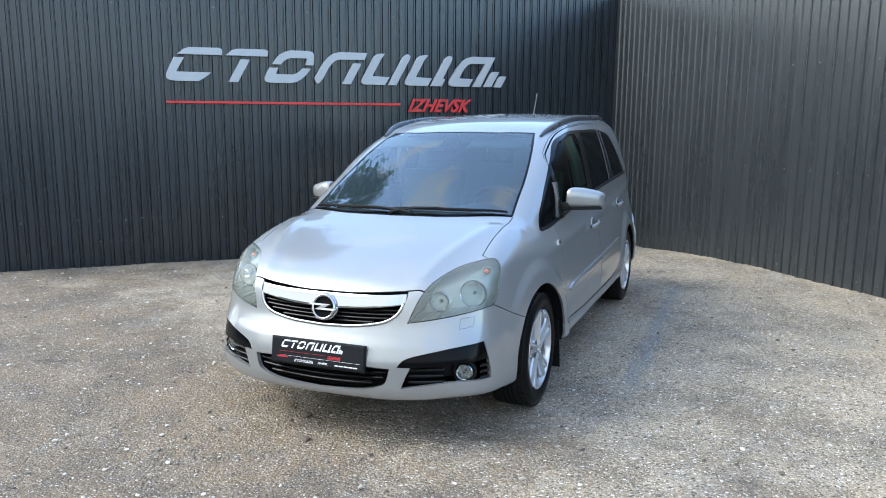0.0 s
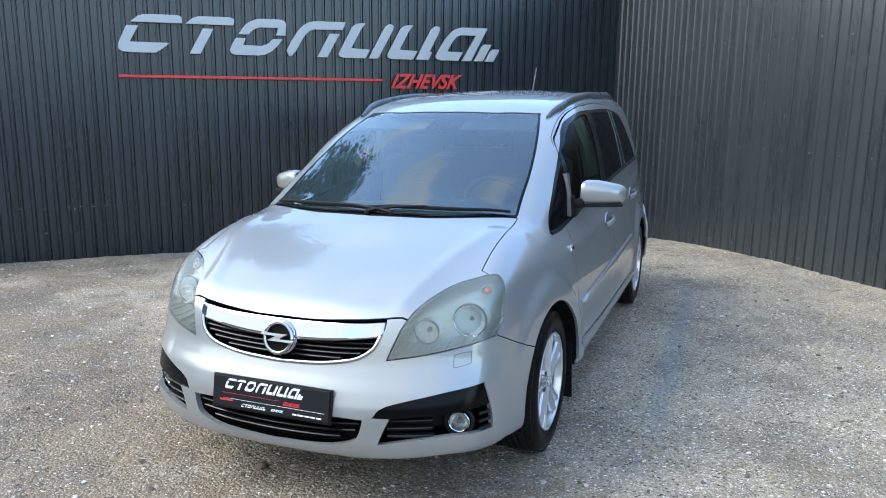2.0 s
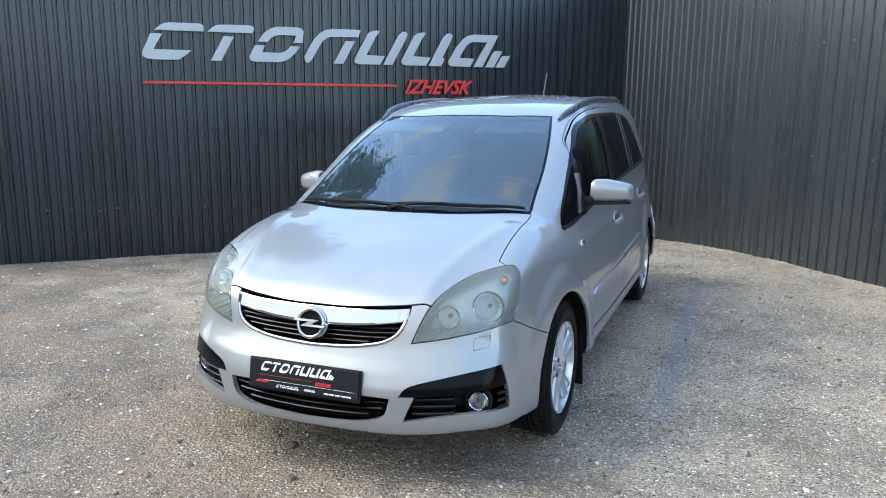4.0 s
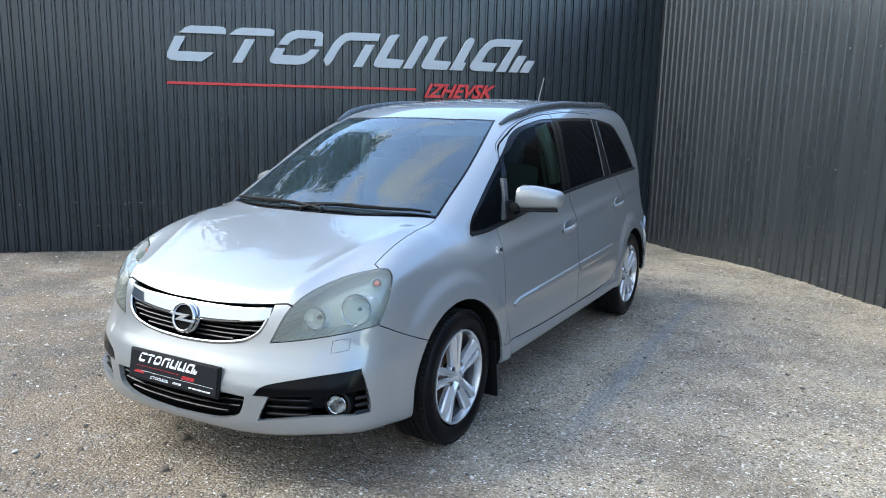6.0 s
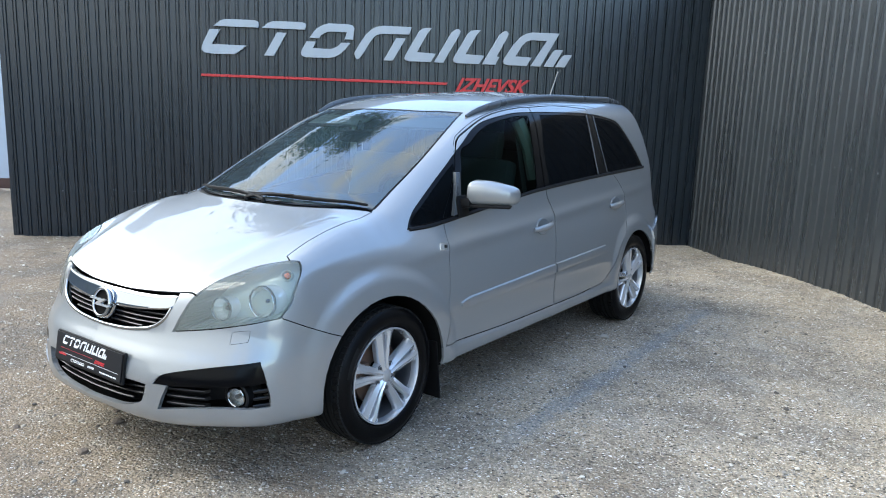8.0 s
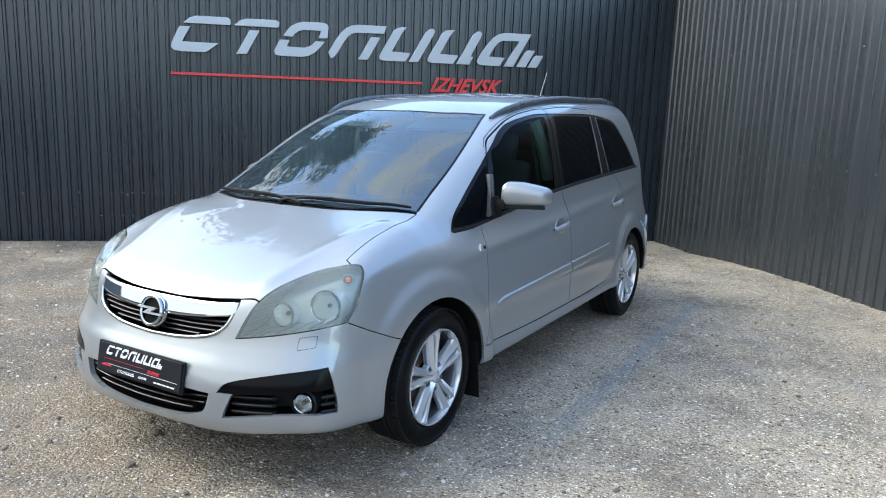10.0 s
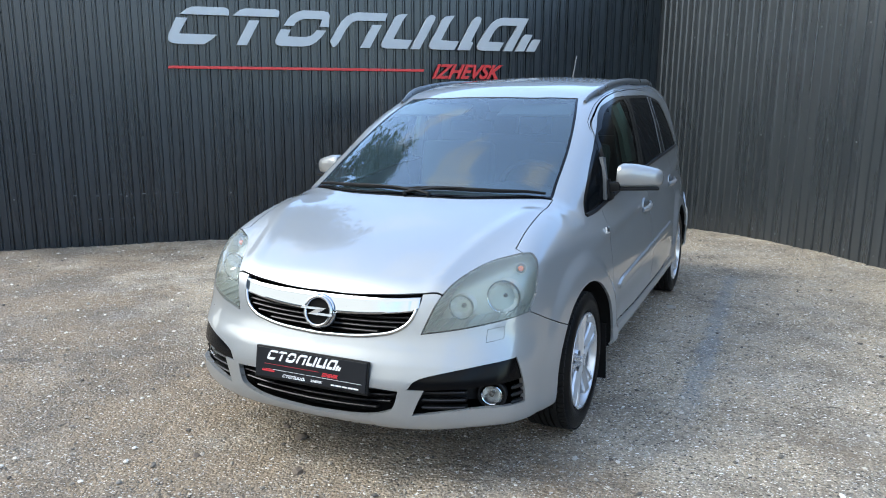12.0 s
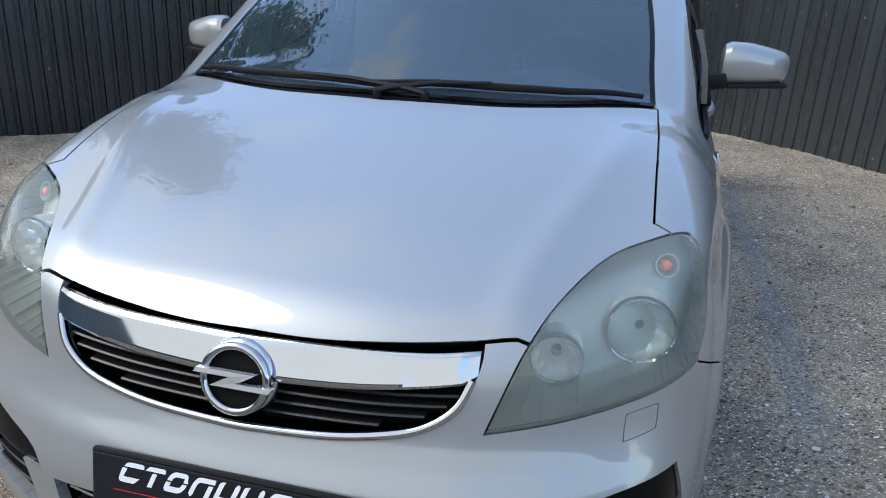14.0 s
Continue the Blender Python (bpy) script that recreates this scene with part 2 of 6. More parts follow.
    where = ramp(noise_tex(1.7, 3), [(0.54, (0, 0, 0)), (0.64, (0.6, 0.6, 0.6))])
    base = mix(mix(1.0, crack, where, 'MULTIPLY'), base, (0.06, 0.055, 0.05))
    # faded blue line on the ground beside the car
    a, b = Vector((2.16, 7.1)), Vector((0.96, 3.9))
    d = (b - a).normalized()

    across = linear(-d.y, d.x, d.y * a.x - d.x * a.y)
    along = linear(d.x, d.y, -(d.x * a.x + d.y * a.y))
    wob = n.new("ShaderNodeMath")
    wob.operation = 'MULTIPLY_ADD'
    wob.inputs[1].default_value, wob.inputs[2].default_value = 0.26, -0.13
    k.new(noise_tex(7, 8, 0.7), wob.inputs[0])
    ad = n.new("ShaderNodeMath")
    ad.operation = 'ADD'
    k.new(across, ad.inputs[0])
    k.new(wob.outputs["Value"], ad.inputs[1])
    ab = n.new("ShaderNodeMath")
    ab.operation = 'ABSOLUTE'
    k.new(ad.outputs["Value"], ab.inputs[0])
    w = n.new("ShaderNodeMapRange")
    w.interpolation_type = 'SMOOTHSTEP'
    w.inputs["From Min"].default_value, w.inputs["From Max"].default_value = 0.015, 0.085
    w.inputs["To Min"].default_value, w.inputs["To Max"].default_value = 1.0, 0.0
    k.new(ab.outputs["Value"], w.inputs["Value"])
    e1 = n.new("ShaderNodeMapRange")
    e1.interpolation_type = 'SMOOTHSTEP'
    e1.inputs["From Min"].default_value, e1.inputs["From Max"].default_value = -0.05, 0.25
    k.new(along, e1.inputs["Value"])
    e2 = n.new("ShaderNodeMapRange")
    e2.interpolation_type = 'SMOOTHSTEP'
    e2.inputs["From Min"].default_value, e2.inputs["From Max"].default_value = (b - a).length, (b - a).length - 0.7
    k.new(along, e2.inputs["Value"])
    fac = None
    for o in (w, e1, e2):
        if fac is None:
            fac = o.outputs["Result"]
        else:
            mm = n.new("ShaderNodeMath")
            mm.operation = 'MULTIPLY'
            k.new(fac, mm.inputs[0])
            k.new(o.outputs["Result"], mm.inputs[1])
            fac = mm.outputs["Value"]
    worn = n.new("ShaderNodeMath")
    worn.operation = 'MULTIPLY'
    worn.inputs[1].default_value = 0.30
    k.new(fac, worn.inputs[0])
    base = mix(worn.outputs["Value"], base, (0.19, 0.26, 0.33))
    k.new(base, p.inputs["Base Color"])
    p.inputs["Roughness"].default_value = 0.92
    p.inputs["Specular IOR Level"].default_value = 0.3
    h1 = n.new("ShaderNodeBump")
    h1.inputs["Strength"].default_value, h1.inputs["Distance"].default_value = 0.85, 0.014
    bump = n.new("ShaderNodeMath")
    bump.operation = 'SUBTRACT'
    k.new(noise_tex(60, 6, 0.7), bump.inputs[0])
    k.new(dist_a, bump.inputs[1])
    k.new(bump.outputs["Value"], h1.inputs["Height"])
    h2 = n.new("ShaderNodeBump")
    h2.inputs["Strength"].default_value, h2.inputs["Distance"].default_value = 0.8, 0.04
    k.new(noise_tex(9, 5, 0.6), h2.inputs["Height"])
    k.new(h2.outputs["Normal"], h1.inputs["Normal"])
    k.new(h1.outputs["Normal"], p.inputs["Normal"])
    return m


PAINT = car_paint()
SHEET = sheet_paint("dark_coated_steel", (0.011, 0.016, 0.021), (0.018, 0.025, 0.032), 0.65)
# same steel, lightened and glossier: the east wall's sky glow put into its colour
SHEET_SKYLIT = sheet_paint("skylit_coated_steel", (0.023, 0.028, 0.033), (0.034, 0.040, 0.045), 1.1)
GRAVEL = gravel()
CHROME = simple("chrome", (0.48, 0.49, 0.50), 0.05, 1.0)
BADGE = simple("bright_badge", (0.80, 0.81, 0.82), 0.22, 0.7)
ALLOY = simple("alloy_wheel", (0.64, 0.65, 0.67), 0.22, 0.62, 0.6, vary=0.06)
RUBBER = simple("tyre_rubber", (0.003, 0.003, 0.0035), 0.38, spec=0.12, grain=0.3, scale=180, vary=0.25)
BLACK = simple("black_plastic", (0.0045, 0.0045, 0.005), 0.55, spec=0.25, grain=0.2, scale=400, vary=0.15)
GLOSS_BLACK = simple("gloss_black", (0.004, 0.004, 0.005), 0.18, spec=0.14)
UNDER = simple("underbody_black", (0.004, 0.004, 0.004), 0.9, spec=0.15, vary=0.2)
RAIL = simple("grey_rail_plastic", (0.075, 0.08, 0.085), 0.28, grain=0.15, vary=0.1)
TRIM_GREY = simple("interior_grey", (0.055, 0.055, 0.058), 0.7, grain=0.3, scale=250, vary=0.15)
SEAT = simple("seat_cloth", (0.05, 0.05, 0.055), 0.95, grain=0.5, scale=500, vary=0.2)
TRIM_LIGHT = simple("pale_trim", (0.35, 0.36, 0.34), 0.7, vary=0.1)
SIGN_WHITE = simple("sign_white", (0.42, 0.45, 0.475), 0.45, vary=0.06)
SIGN_RED = simple("sign_red", (0.55, 0.035, 0.035), 0.4, vary=0.08)
BROW_BLACK = simple("brow_black", (0.003, 0.003, 0.0035), 0.16, spec=0.10)
PLATE_BLACK = simple("plate_black", (0.010, 0.011, 0.014), 0.35, spec=0.3, vary=0.08)
PRINT_WHITE = simple("print_white", (0.75, 0.76, 0.78), 0.4, vary=0.03)
PRINT_RED = simple("print_red", (0.5, 0.03, 0.04), 0.4, vary=0.03)
ORANGE = simple("amber_bulb", (0.75, 0.16, 0.05), 0.25, coat=0.5)
LAMP_GREY = simple("lamp_housing", (0.34, 0.37, 0.35), 0.32, 0.4, vary=0.12)
REFLECT = simple("lamp_reflector", (0.95, 0.96, 0.95), 0.10, 0.55)
LOUVRE = simple("louvre_plastic", (0.0075, 0.0075, 0.008), 0.34, spec=0.4, grain=0.15, scale=400, vary=0.15)
TREAD = simple("dusty_tread", (0.010, 0.0095, 0.009), 0.85, spec=0.25, grain=0.4, scale=150, vary=0.35)
BARREL = simple("wheel_barrel", (0.085, 0.088, 0.095), 0.4, 0.5, vary=0.2)
RUST = simple("rusty_disc", (0.16, 0.10, 0.07), 0.6, 0.5, vary=0.3)
WINDSHIELD = pane("windshield_glass", (0.58, 0.72, 0.76), 0.0, 2.1, haze=(0.07, (0.30, 0.46, 0.56)))
GLASS = pane("side_glass", (0.36, 0.48, 0.43), 0.0, 1.1)
# the bluish haze is a painted stand-in for a smooth reflection on dark panes
TINT = pane("tinted_glass", (0.012, 0.013, 0.015), 0.0, 1.07, haze=(0.018, (0.22, 0.27, 0.33)))
LENS = pane("headlight_lens", (0.90, 0.93, 0.91), 0.01, 1.45, haze=(0.15, (0.64, 0.69, 0.64)))
# pale haze put into the glass so the lamp looks brightly lit
FOG_GLASS = pane("fog_glass", (0.85, 0.86, 0.85), 0.0, 1.5, haze=(0.10, (0.6, 0.6, 0.58)))
LAMP_GLASS = pane("lamp_glass", (0.97, 0.98, 0.98), 0.0, 1.15)
MIRROR = simple("mirror_glass", (0.8, 0.82, 0.84), 0.02, 1.0)
BARK = simple("bark", (0.10, 0.075, 0.055), 0.9, grain=0.6, scale=40, vary=0.3)
LEAF = simple("leaf", (0.032, 0.058, 0.022), 0.55, vary=0.4)
PALE_SHEET = simple("pale_sheet", (0.55, 0.60, 0.66), 0.5, vary=0.1)
BROWN_BOARD = simple("brown_board", (0.10, 0.055, 0.04), 0.7, vary=0.2)
FENCE_GREY = simple("weathered_fence", (0.16, 0.155, 0.15), 0.85, vary=0.3)


def stone_mat():
    m, n, k, p = material("loose_stone")
    g = n.new("ShaderNodeNewGeometry")
    r = n.new("ShaderNodeValToRGB")
    e = r.color_ramp.elements
    e.new(0.5)
    e.new(0.8)
    for el, (at, c) in zip(e, ((0.0, (0.08, 0.07, 0.06)), (0.4, (0.25, 0.22, 0.18)), (0.70, (0.44, 0.39, 0.32)), (1.0, (0.72, 0.68, 0.60)))):
        el.position, el.color = at, (*c, 1)
    k.new(g.outputs["Random Per Island"], r.inputs["Fac"])
    k.new(r.outputs["Color"], p.inputs["Base Color"])
    p.inputs["Roughness"].default_value = 0.85
    return m


STONE = stone_mat()
NOTCH = simple("bare_notch", (0.14, 0.16, 0.18), 0.4, 0.3)
SCREW = simple("screw_head", (0.16, 0.17, 0.18), 0.35, 0.6)

# ---- building helpers ----


def mesh_of(name, verts, faces, smooth=False, normals=None):
    me = bpy.data.meshes.new(name)
    me.from_pydata([tuple(v) for v in verts], [], [tuple(f) for f in faces])
    me.update()
    if smooth:
        me.shade_smooth()
    if normals is not None:
        me.normals_split_custom_set_from_vertices([tuple(v) for v in normals])
    return me


WIDTH = 1.03                                          # the car's breadth over that of its drawn sections


def root_of(ob):
    while ob.parent:
        ob = ob.parent
    return ob


def link(name, me, mat, parent=None, label=""):
    if parent and root_of(parent).name == "car":
        co = np.empty(len(me.vertices) * 3)
        me.vertices.foreach_get("co", co)
        co = co.reshape(-1, 3)
        co[:, 1] *= WIDTH - 0.016 * step(-0.1, 0.8, co[:, 0])
        co[:, 1] *= 1 + 0.022 * step(0.95, 1.35, co[:, 2]) * step(-2.9, -1.4, co[:, 0])
        me.vertices.foreach_set("co", co.ravel())
        me.update()
    ob = new(name, me)
    if mat and not me.materials:
        me.materials.append(mat)
    if parent:
        ob.parent = parent
    if label:
        tagged(ob, label)
    return ob


def part(name, bm, mat, parent, label="", smooth=True):
    """Links a bmesh as one mesh object under a thing or under a part."""
    me = bpy.data.meshes.new(name)
    bmesh.ops.recalc_face_normals(bm, faces=bm.faces)
    bm.to_mesh(me)
    bm.free()
    if smooth:
        me.shade_smooth()
        me.set_sharp_from_angle(angle=radians(38))
    return link(name, me, mat, parent, label)


def box(bm, size, at=(0, 0, 0), turn=None, bevel=0.0):
    m = Matrix.Translation(at) @ (turn or Matrix()) @ Matrix.Diagonal((*size, 1))
    r = bmesh.ops.create_cube(bm, size=1.0, matrix=m)
    if bevel:
        es = list({e for v in r["verts"] for e in v.link_edges})
        bmesh.ops.bevel(bm, geom=es, offset=bevel, segments=2, profile=0.6, affect='EDGES', clamp_overlap=True)


def revolve(bm, profile, n=48, axis='y', m=None, closed=False):
    """Turns (radius, along) pairs about an axis."""
    rings = []
    for i in range(n):
        a = 2 * math.pi * i / n
        row = []
        for r, t in profile:
            p = Vector((r * math.cos(a), t, r * math.sin(a))) if axis == 'y' else Vector((t, r * math.cos(a), r * math.sin(a)))
            row.append(bm.verts.new(m @ p if m else p))
        rings.append(row)
    steps = len(profile) if closed else len(profile) - 1
    for i in range(n):
        a, b = rings[i], rings[(i + 1) % n]
        for j in range(steps):
            jj = (j + 1) % len(profile)
            bm.faces.new((a[j], a[jj], b[jj], b[j]))
    return rings


def prism(bm, outline, to_place, depth_a, depth_b):
    """A solid from a flat outline: to_place(u, v, d) gives the point."""
    front = [bm.verts.new(to_place(u, v, depth_a)) for u, v in outline]
    back = [bm.verts.new(to_place(u, v, depth_b)) for u, v in outline]
    bm.faces.new(front)
    bm.faces.new(back[::-1])
    c = len(outline)
    for i in range(c):
        j = (i + 1) % c
        bm.faces.new((front[j], front[i], back[i], back[j]))


def tube(bm, path, radius, n=8, flat=1.0):
    """A round bar along a path; flat squeezes it upwards."""
    path = [Vector(p) for p in path]
    rings = []
    for i, p in enumerate(path):
        t = (path[min(i + 1, len(path) - 1)] - path[max(i - 1, 0)]).normalized()
        side = t.cross(Vector((0, 0, 1)))
        side = side.normalized() if side.length > 1e-4 else Vector((0, 1, 0))
        up = side.cross(t)
        r = radius[i] if isinstance(radius, (list, tuple)) else radius
        rings.append([bm.verts.new(p + side * r * math.cos(2 * math.pi * j / n) + up * r * flat * math.sin(2 * math.pi * j / n)) for j in range(n)])
    for a, b in zip(rings, rings[1:]):
        for j in range(n):
            bm.faces.new((a[j], a[(j + 1) % n], b[(j + 1) % n], b[j]))
    bm.faces.new(rings[0][::-1])
    bm.faces.new(rings[-1])


def curve(*knots):
    """A smooth function through (x, y) knots."""
    xs = np.array([a for a, _ in knots], float)
    ys = np.array([b for _, b in knots], float)
    o = np.argsort(xs)
    xs, ys = xs[o], ys[o]
    d = np.diff(ys) / np.diff(xs)
    s = np.zeros(len(xs))
    s[0], s[-1] = d[0], d[-1]
    for i in range(1, len(xs) - 1):
        if d[i - 1] * d[i] > 0:
            w1, w2 = 2 * (xs[i + 1] - xs[i]) + xs[i] - xs[i - 1], xs[i + 1] - xs[i] + 2 * (xs[i] - xs[i - 1])
            s[i] = (w1 + w2) / (w1 / d[i - 1] + w2 / d[i])

    def f(x):
        x = np.clip(np.asarray(x, float), xs[0], xs[-1])
        i = np.clip(np.searchsorted(xs, x) - 1, 0, len(xs) - 2)
        h = xs[i + 1] - xs[i]
        t = (x - xs[i]) / h
        return (ys[i] * (1 + 2 * t) * (1 - t) ** 2 + h * s[i] * t * (1 - t) ** 2 + ys[i + 1] * t * t * (3 - 2 * t) - h * s[i + 1] * t * t * (1 - t))
    return f


def step(a, b, x):
    t = np.clip((np.asarray(x, float) - a) / (b - a), 0, 1)
    return t * t * (3 - 2 * t)


def rounded(points, steps=5):
    """A closed Catmull-Rom outline through points; a third value of 0 keeps a corner sharp."""
    out = []
    n = len(points)
    for i in range(n):
        p0, p1, p2, p3 = points[i - 1], points[i], points[(i + 1) % n], points[(i + 2) % n]
        a, b, c, d = (np.array(q[:2], float) for q in (p0, p1, p2, p3))
        m1 = (c - b) if len(p1) > 2 else (c - a) / 2
        m2 = (c - b) if len(p2) > 2 else (d - b) / 2
        for s in range(steps):
            t = s / steps
            out.append(tuple(b * (1 + 2 * t) * (1 - t) ** 2 + m1 * t * (1 - t) ** 2 + c * t * t * (3 - 2 * t) - m2 * t * t * (1 - t)))
    return out


# ---- the yard: plan of the two walls ----
SIGN_FOOT = Vector((-3.154, 8.397, 0))                # left end of the sign's red bar, on the sign's face
ALONG = Vector((0.9331, 0.3596, 0)).normalized()      # along the sign wall, to the corner
OUT = Vector((ALONG.y, -ALONG.x, 0))                  # out of the sign wall, into the yard
SIGN_GAP = 0.05
CORNER = Vector((2.133, 10.489, 0))
RIGHT = Vector((0.431, -0.9025, 0)).normalized()      # along the second wall, away from the corner
RIGHT_OUT = Vector((RIGHT.y, -RIGHT.x, 0))
WALL_FOOT = -0.085
WALL_TOP = 3.15
RIB = 0.1035


def ground_z(x, y):
    x, y = np.asarray(x, float), np.asarray(y, float)
    d = (x - CORNER.x) * OUT.x + (y - CORNER.y) * OUT.y
    z = -0.088 * (1 - step(0.2, 2.4, d))
    # a gentle fall across the place where the car stands
    u = (x + 0.2365) * -0.930 + (y - 4.375) * 0.3675
    z = np.minimum(z, 0.0) - 0.0175 * (np.clip(u, -1.1, 1.3) + 0.45) * (1 - step(0.0, 1.6, np.abs(u) - 1.1) * 0.6) * step(0.2, 2.4, d)
    z = z + 0.006 * np.sin(x * 2.1 + 0.7 * y) * np.sin(y * 1.7 - 0.5 * x)
    return z


def make_ground():
    xs = np.concatenate([[-2500, -400, -90, -30, -14], np.arange(-8.0, 7.01, 0.045), [12, 28, 90, 400, 2500]])
    ys = np.concatenate([[-2500, -400, -90, -30, -9, -4], np.arange(-1.0, 11.3, 0.045), [14, 30, 90, 400, 2500]])
    gx, gy = np.meshgrid(xs, ys)
    near = step(-9, -7, gx) * (1 - step(6.5, 8, gx)) * step(-2, 0, gy) * (1 - step(10.8, 11.5, gy))
    rough = np.random.RandomState(3).rand(*gx.shape) - 0.5
    lump = np.array([noise.fractal(Vector((a * 1.6, b * 1.6, 0.3)), 0.8, 2.1, 4) for a, b in zip(gx.ravel(), gy.ravel())]).reshape(gx.shape)
    fine = np.array([noise.noise(Vector((a * 13, b * 13, 5.3))) for a, b in zip(gx.ravel(), gy.ravel())]).reshape(gx.shape)
    gz = ground_z(gx, gy) + near * (0.006 * rough + 0.010 * lump + 0.006 * fine)
    w, h = len(xs), len(ys)
    verts = np.stack([gx, gy, gz], -1).reshape(-1, 3)
    i = np.arange(w * h).reshape(h, w)
    faces = np.stack([i[:-1, :-1], i[:-1, 1:], i[1:, 1:], i[1:, :-1]], -1).reshape(-1, 4)
    me = bpy.data.meshes.new("ground")
    me.vertices.add(len(verts))
    me.vertices.foreach_set("co", verts.ravel())
    me.loops.add(faces.size)
    me.loops.foreach_set("vertex_index", faces.ravel())
    me.polygons.add(len(faces))
    me.polygons.foreach_set("loop_start", np.arange(0, faces.size, 4))
    me.update(calc_edges=True)
    me.validate()
    me.shade_smooth()
    ob = link("ground", me, GRAVEL)
    tagged(ob, "trodden grey-brown gravel with pale chips and a faded blue line", "ground", kind="structure")


make_ground()


def sheet_mesh(name, ribs, foot, top, fold):
    """One profiled sheet: crests and shallow valleys, folded edges, 2 mm skin with a back."""
    prof = []
    for i in range(ribs):
        x0 = i * RIB
        prof += [(x0 + a, b) for a, b in fold]
    prof += [(ribs * RIB, 0.0), (ribs * RIB + 0.02, 0.0)]
    verts, faces = [], []
    for x, d in prof:
        verts += [(x, -d, foot), (x, -d, top)]
    for i in range(len(prof) - 1):
        faces.append((2 * i, 2 * i + 2, 2 * i + 3, 2 * i + 1))
    return mesh_of(name, verts, faces)


BROAD_FOLD = ((0.0, 0.0), (0.070, 0.0), (0.0775, 0.015), (0.0905, 0.015), (0.0980, 0.0))
NARROW_FOLD = ((0.0, 0.0), (0.056, 0.0), (0.0600, -0.010), (0.0690, -0.010), (0.0720, 0.0), (0.0865, 0.0), (0.0880, -0.017), (0.0940, -0.017), (0.1015, 0.0))


def build_wall(name, origin, direction, out, length, label, fold, coat):
    """A steel fence wall: a solid core with profiled sheets screwed onto its face."""
    turn = Matrix((direction, -out, Vector((0, 0, 1)))).transposed().to_4x4()
    bm = bmesh.new()
    box(bm, (length, 0.10, WALL_TOP - WALL_FOOT), (length / 2, 0.075, (WALL_TOP + WALL_FOOT) / 2 - 0.03))
    core = part(name, bm, UNDER, None, smooth=False)
    core.matrix_world = Matrix.Translation(origin) @ turn
    tagged(core, label, "wall", kind="structure")
    count = 10
    me = sheet_mesh("sheet", count, WALL_FOOT - 0.02, WALL_TOP, fold)
    me.materials.append(coat)
    total = int(length / (RIB * count))
    for i in range(total + 1):
        ob = new("sheet", me)
        ob.parent = core
        ob.location = (i * RIB * count, -0.0015 * (i % 2), 0)
        if i == total:
            rest = (length - total * RIB * count)
            if rest < 0.004:
                bpy.data.objects.remove(ob)
                break
            me2 = sheet_mesh("sheet", max(1, math.ceil(rest / RIB)), WALL_FOOT - 0.02, WALL_TOP, fold)
            me2.materials.append(coat)
            ob.data = me2
    return core


WALL_A_START = SIGN_FOOT - OUT * SIGN_GAP + ALONG * (-2.07)
WALL_A_LENGTH = (CORNER - WALL_A_START).dot(ALONG)
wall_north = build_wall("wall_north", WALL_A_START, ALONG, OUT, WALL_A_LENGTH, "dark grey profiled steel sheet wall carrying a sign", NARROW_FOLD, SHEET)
wall_east = build_wall("wall_east", CORNER, RIGHT, RIGHT_OUT, 11.4, "dark grey profiled steel sheet wall beside the car", BROAD_FOLD, SHEET_SKYLIT)


def wall_screws():
    bm = bmesh.new()
    revolve(bm, [(0.0, 0.006), (0.004, 0.006), (0.0065, 0.004), (0.0065, 0.0015), (0.010, 0.001), (0.010, 0.0)], 8)
    head = part("screw", bm, SCREW, None)
    spots = []
    for z in (0.09, 1.08, 2.115, 3.0):
        s, i = 0.35, 0
        while s < 11.0:
            spots.append((wall_east, s, z))
            s += RIB * (3, 3, 2, 3, 3)[i % 5]
            i += 1
    for z in (0.42, 2.75):
        for s in range(5):
            spots.append((wall_north, 0.55 + 1.035 * s, z))
    me = head.data
    for core, s, z in spots:
        ob = new("screw", me)
        ob.parent = core
        ob.matrix_local = Matrix.Translation((RIB * round(s / RIB) + 0.030, -0.001, z)) @ pose(0, 0, 0, 180)
    bpy.data.objects.remove(head)


wall_screws()


def wall_notches():
    """Short pale notches punched in two rows low on the sign wall."""
    bm = bmesh.new()
    box(bm, (0.032, 0.008, 0.008), bevel=0.0025)
    head = part("notch", bm, NOTCH, None, smooth=False)
    rows = [(-0.97, 0.44), (-0.76, 0.43), (-0.65, 0.44), (-0.54, 0.44), (-0.43, 0.44), (-0.32, 0.44), (-0.21, 0.44), (-0.11, 0.44), (0.0, 0.44), (-0.76, 0.19), (-0.65, 0.19), (-0.54, 0.19), (-0.43, 0.19)]
    for a, z in rows:
        ob = new("notch", head.data)
        ob.parent = wall_north
        ob.location = (2.07 + a, -0.001, z)
    bpy.data.objects.remove(head)


wall_notches()

# far pale fence seen past the wall's free end
bm = bmesh.new()
for i in range(18):
    box(bm, (0.19, 0.03, 2.6), (-i * 0.2, 0.012 * (i % 2), 1.45), bevel=0.004)
fence = part("pale_fence", bm, PALE_SHEET, None, smooth=False)
fence.matrix_world = Matrix.Translation((-6.6, 11.2, -0.05)) @ pose(0, 0, 0, 0, 0, 22)
tagged(fence, "pale bluish sheet-metal fence standing beyond the wall", "fence", kind="structure")
bm = bmesh.new()
box(bm, (3.6, 0.06, 0.16), (-1.7, -0.02, 0.08), bevel=0.01)
part("plinth_board", bm, BROWN_BOARD, fence, "dark brown wooden plinth board", smooth=False)

# ---- the sign: slanted pale shapes, a red bar and one red word ----
SIGN = new("wall_sign")
SIGN.matrix_world = Matrix.Translation(SIGN_FOOT) @ Matrix((ALONG, -OUT, Vector((0, 0, 1)))).transposed().to_4x4()
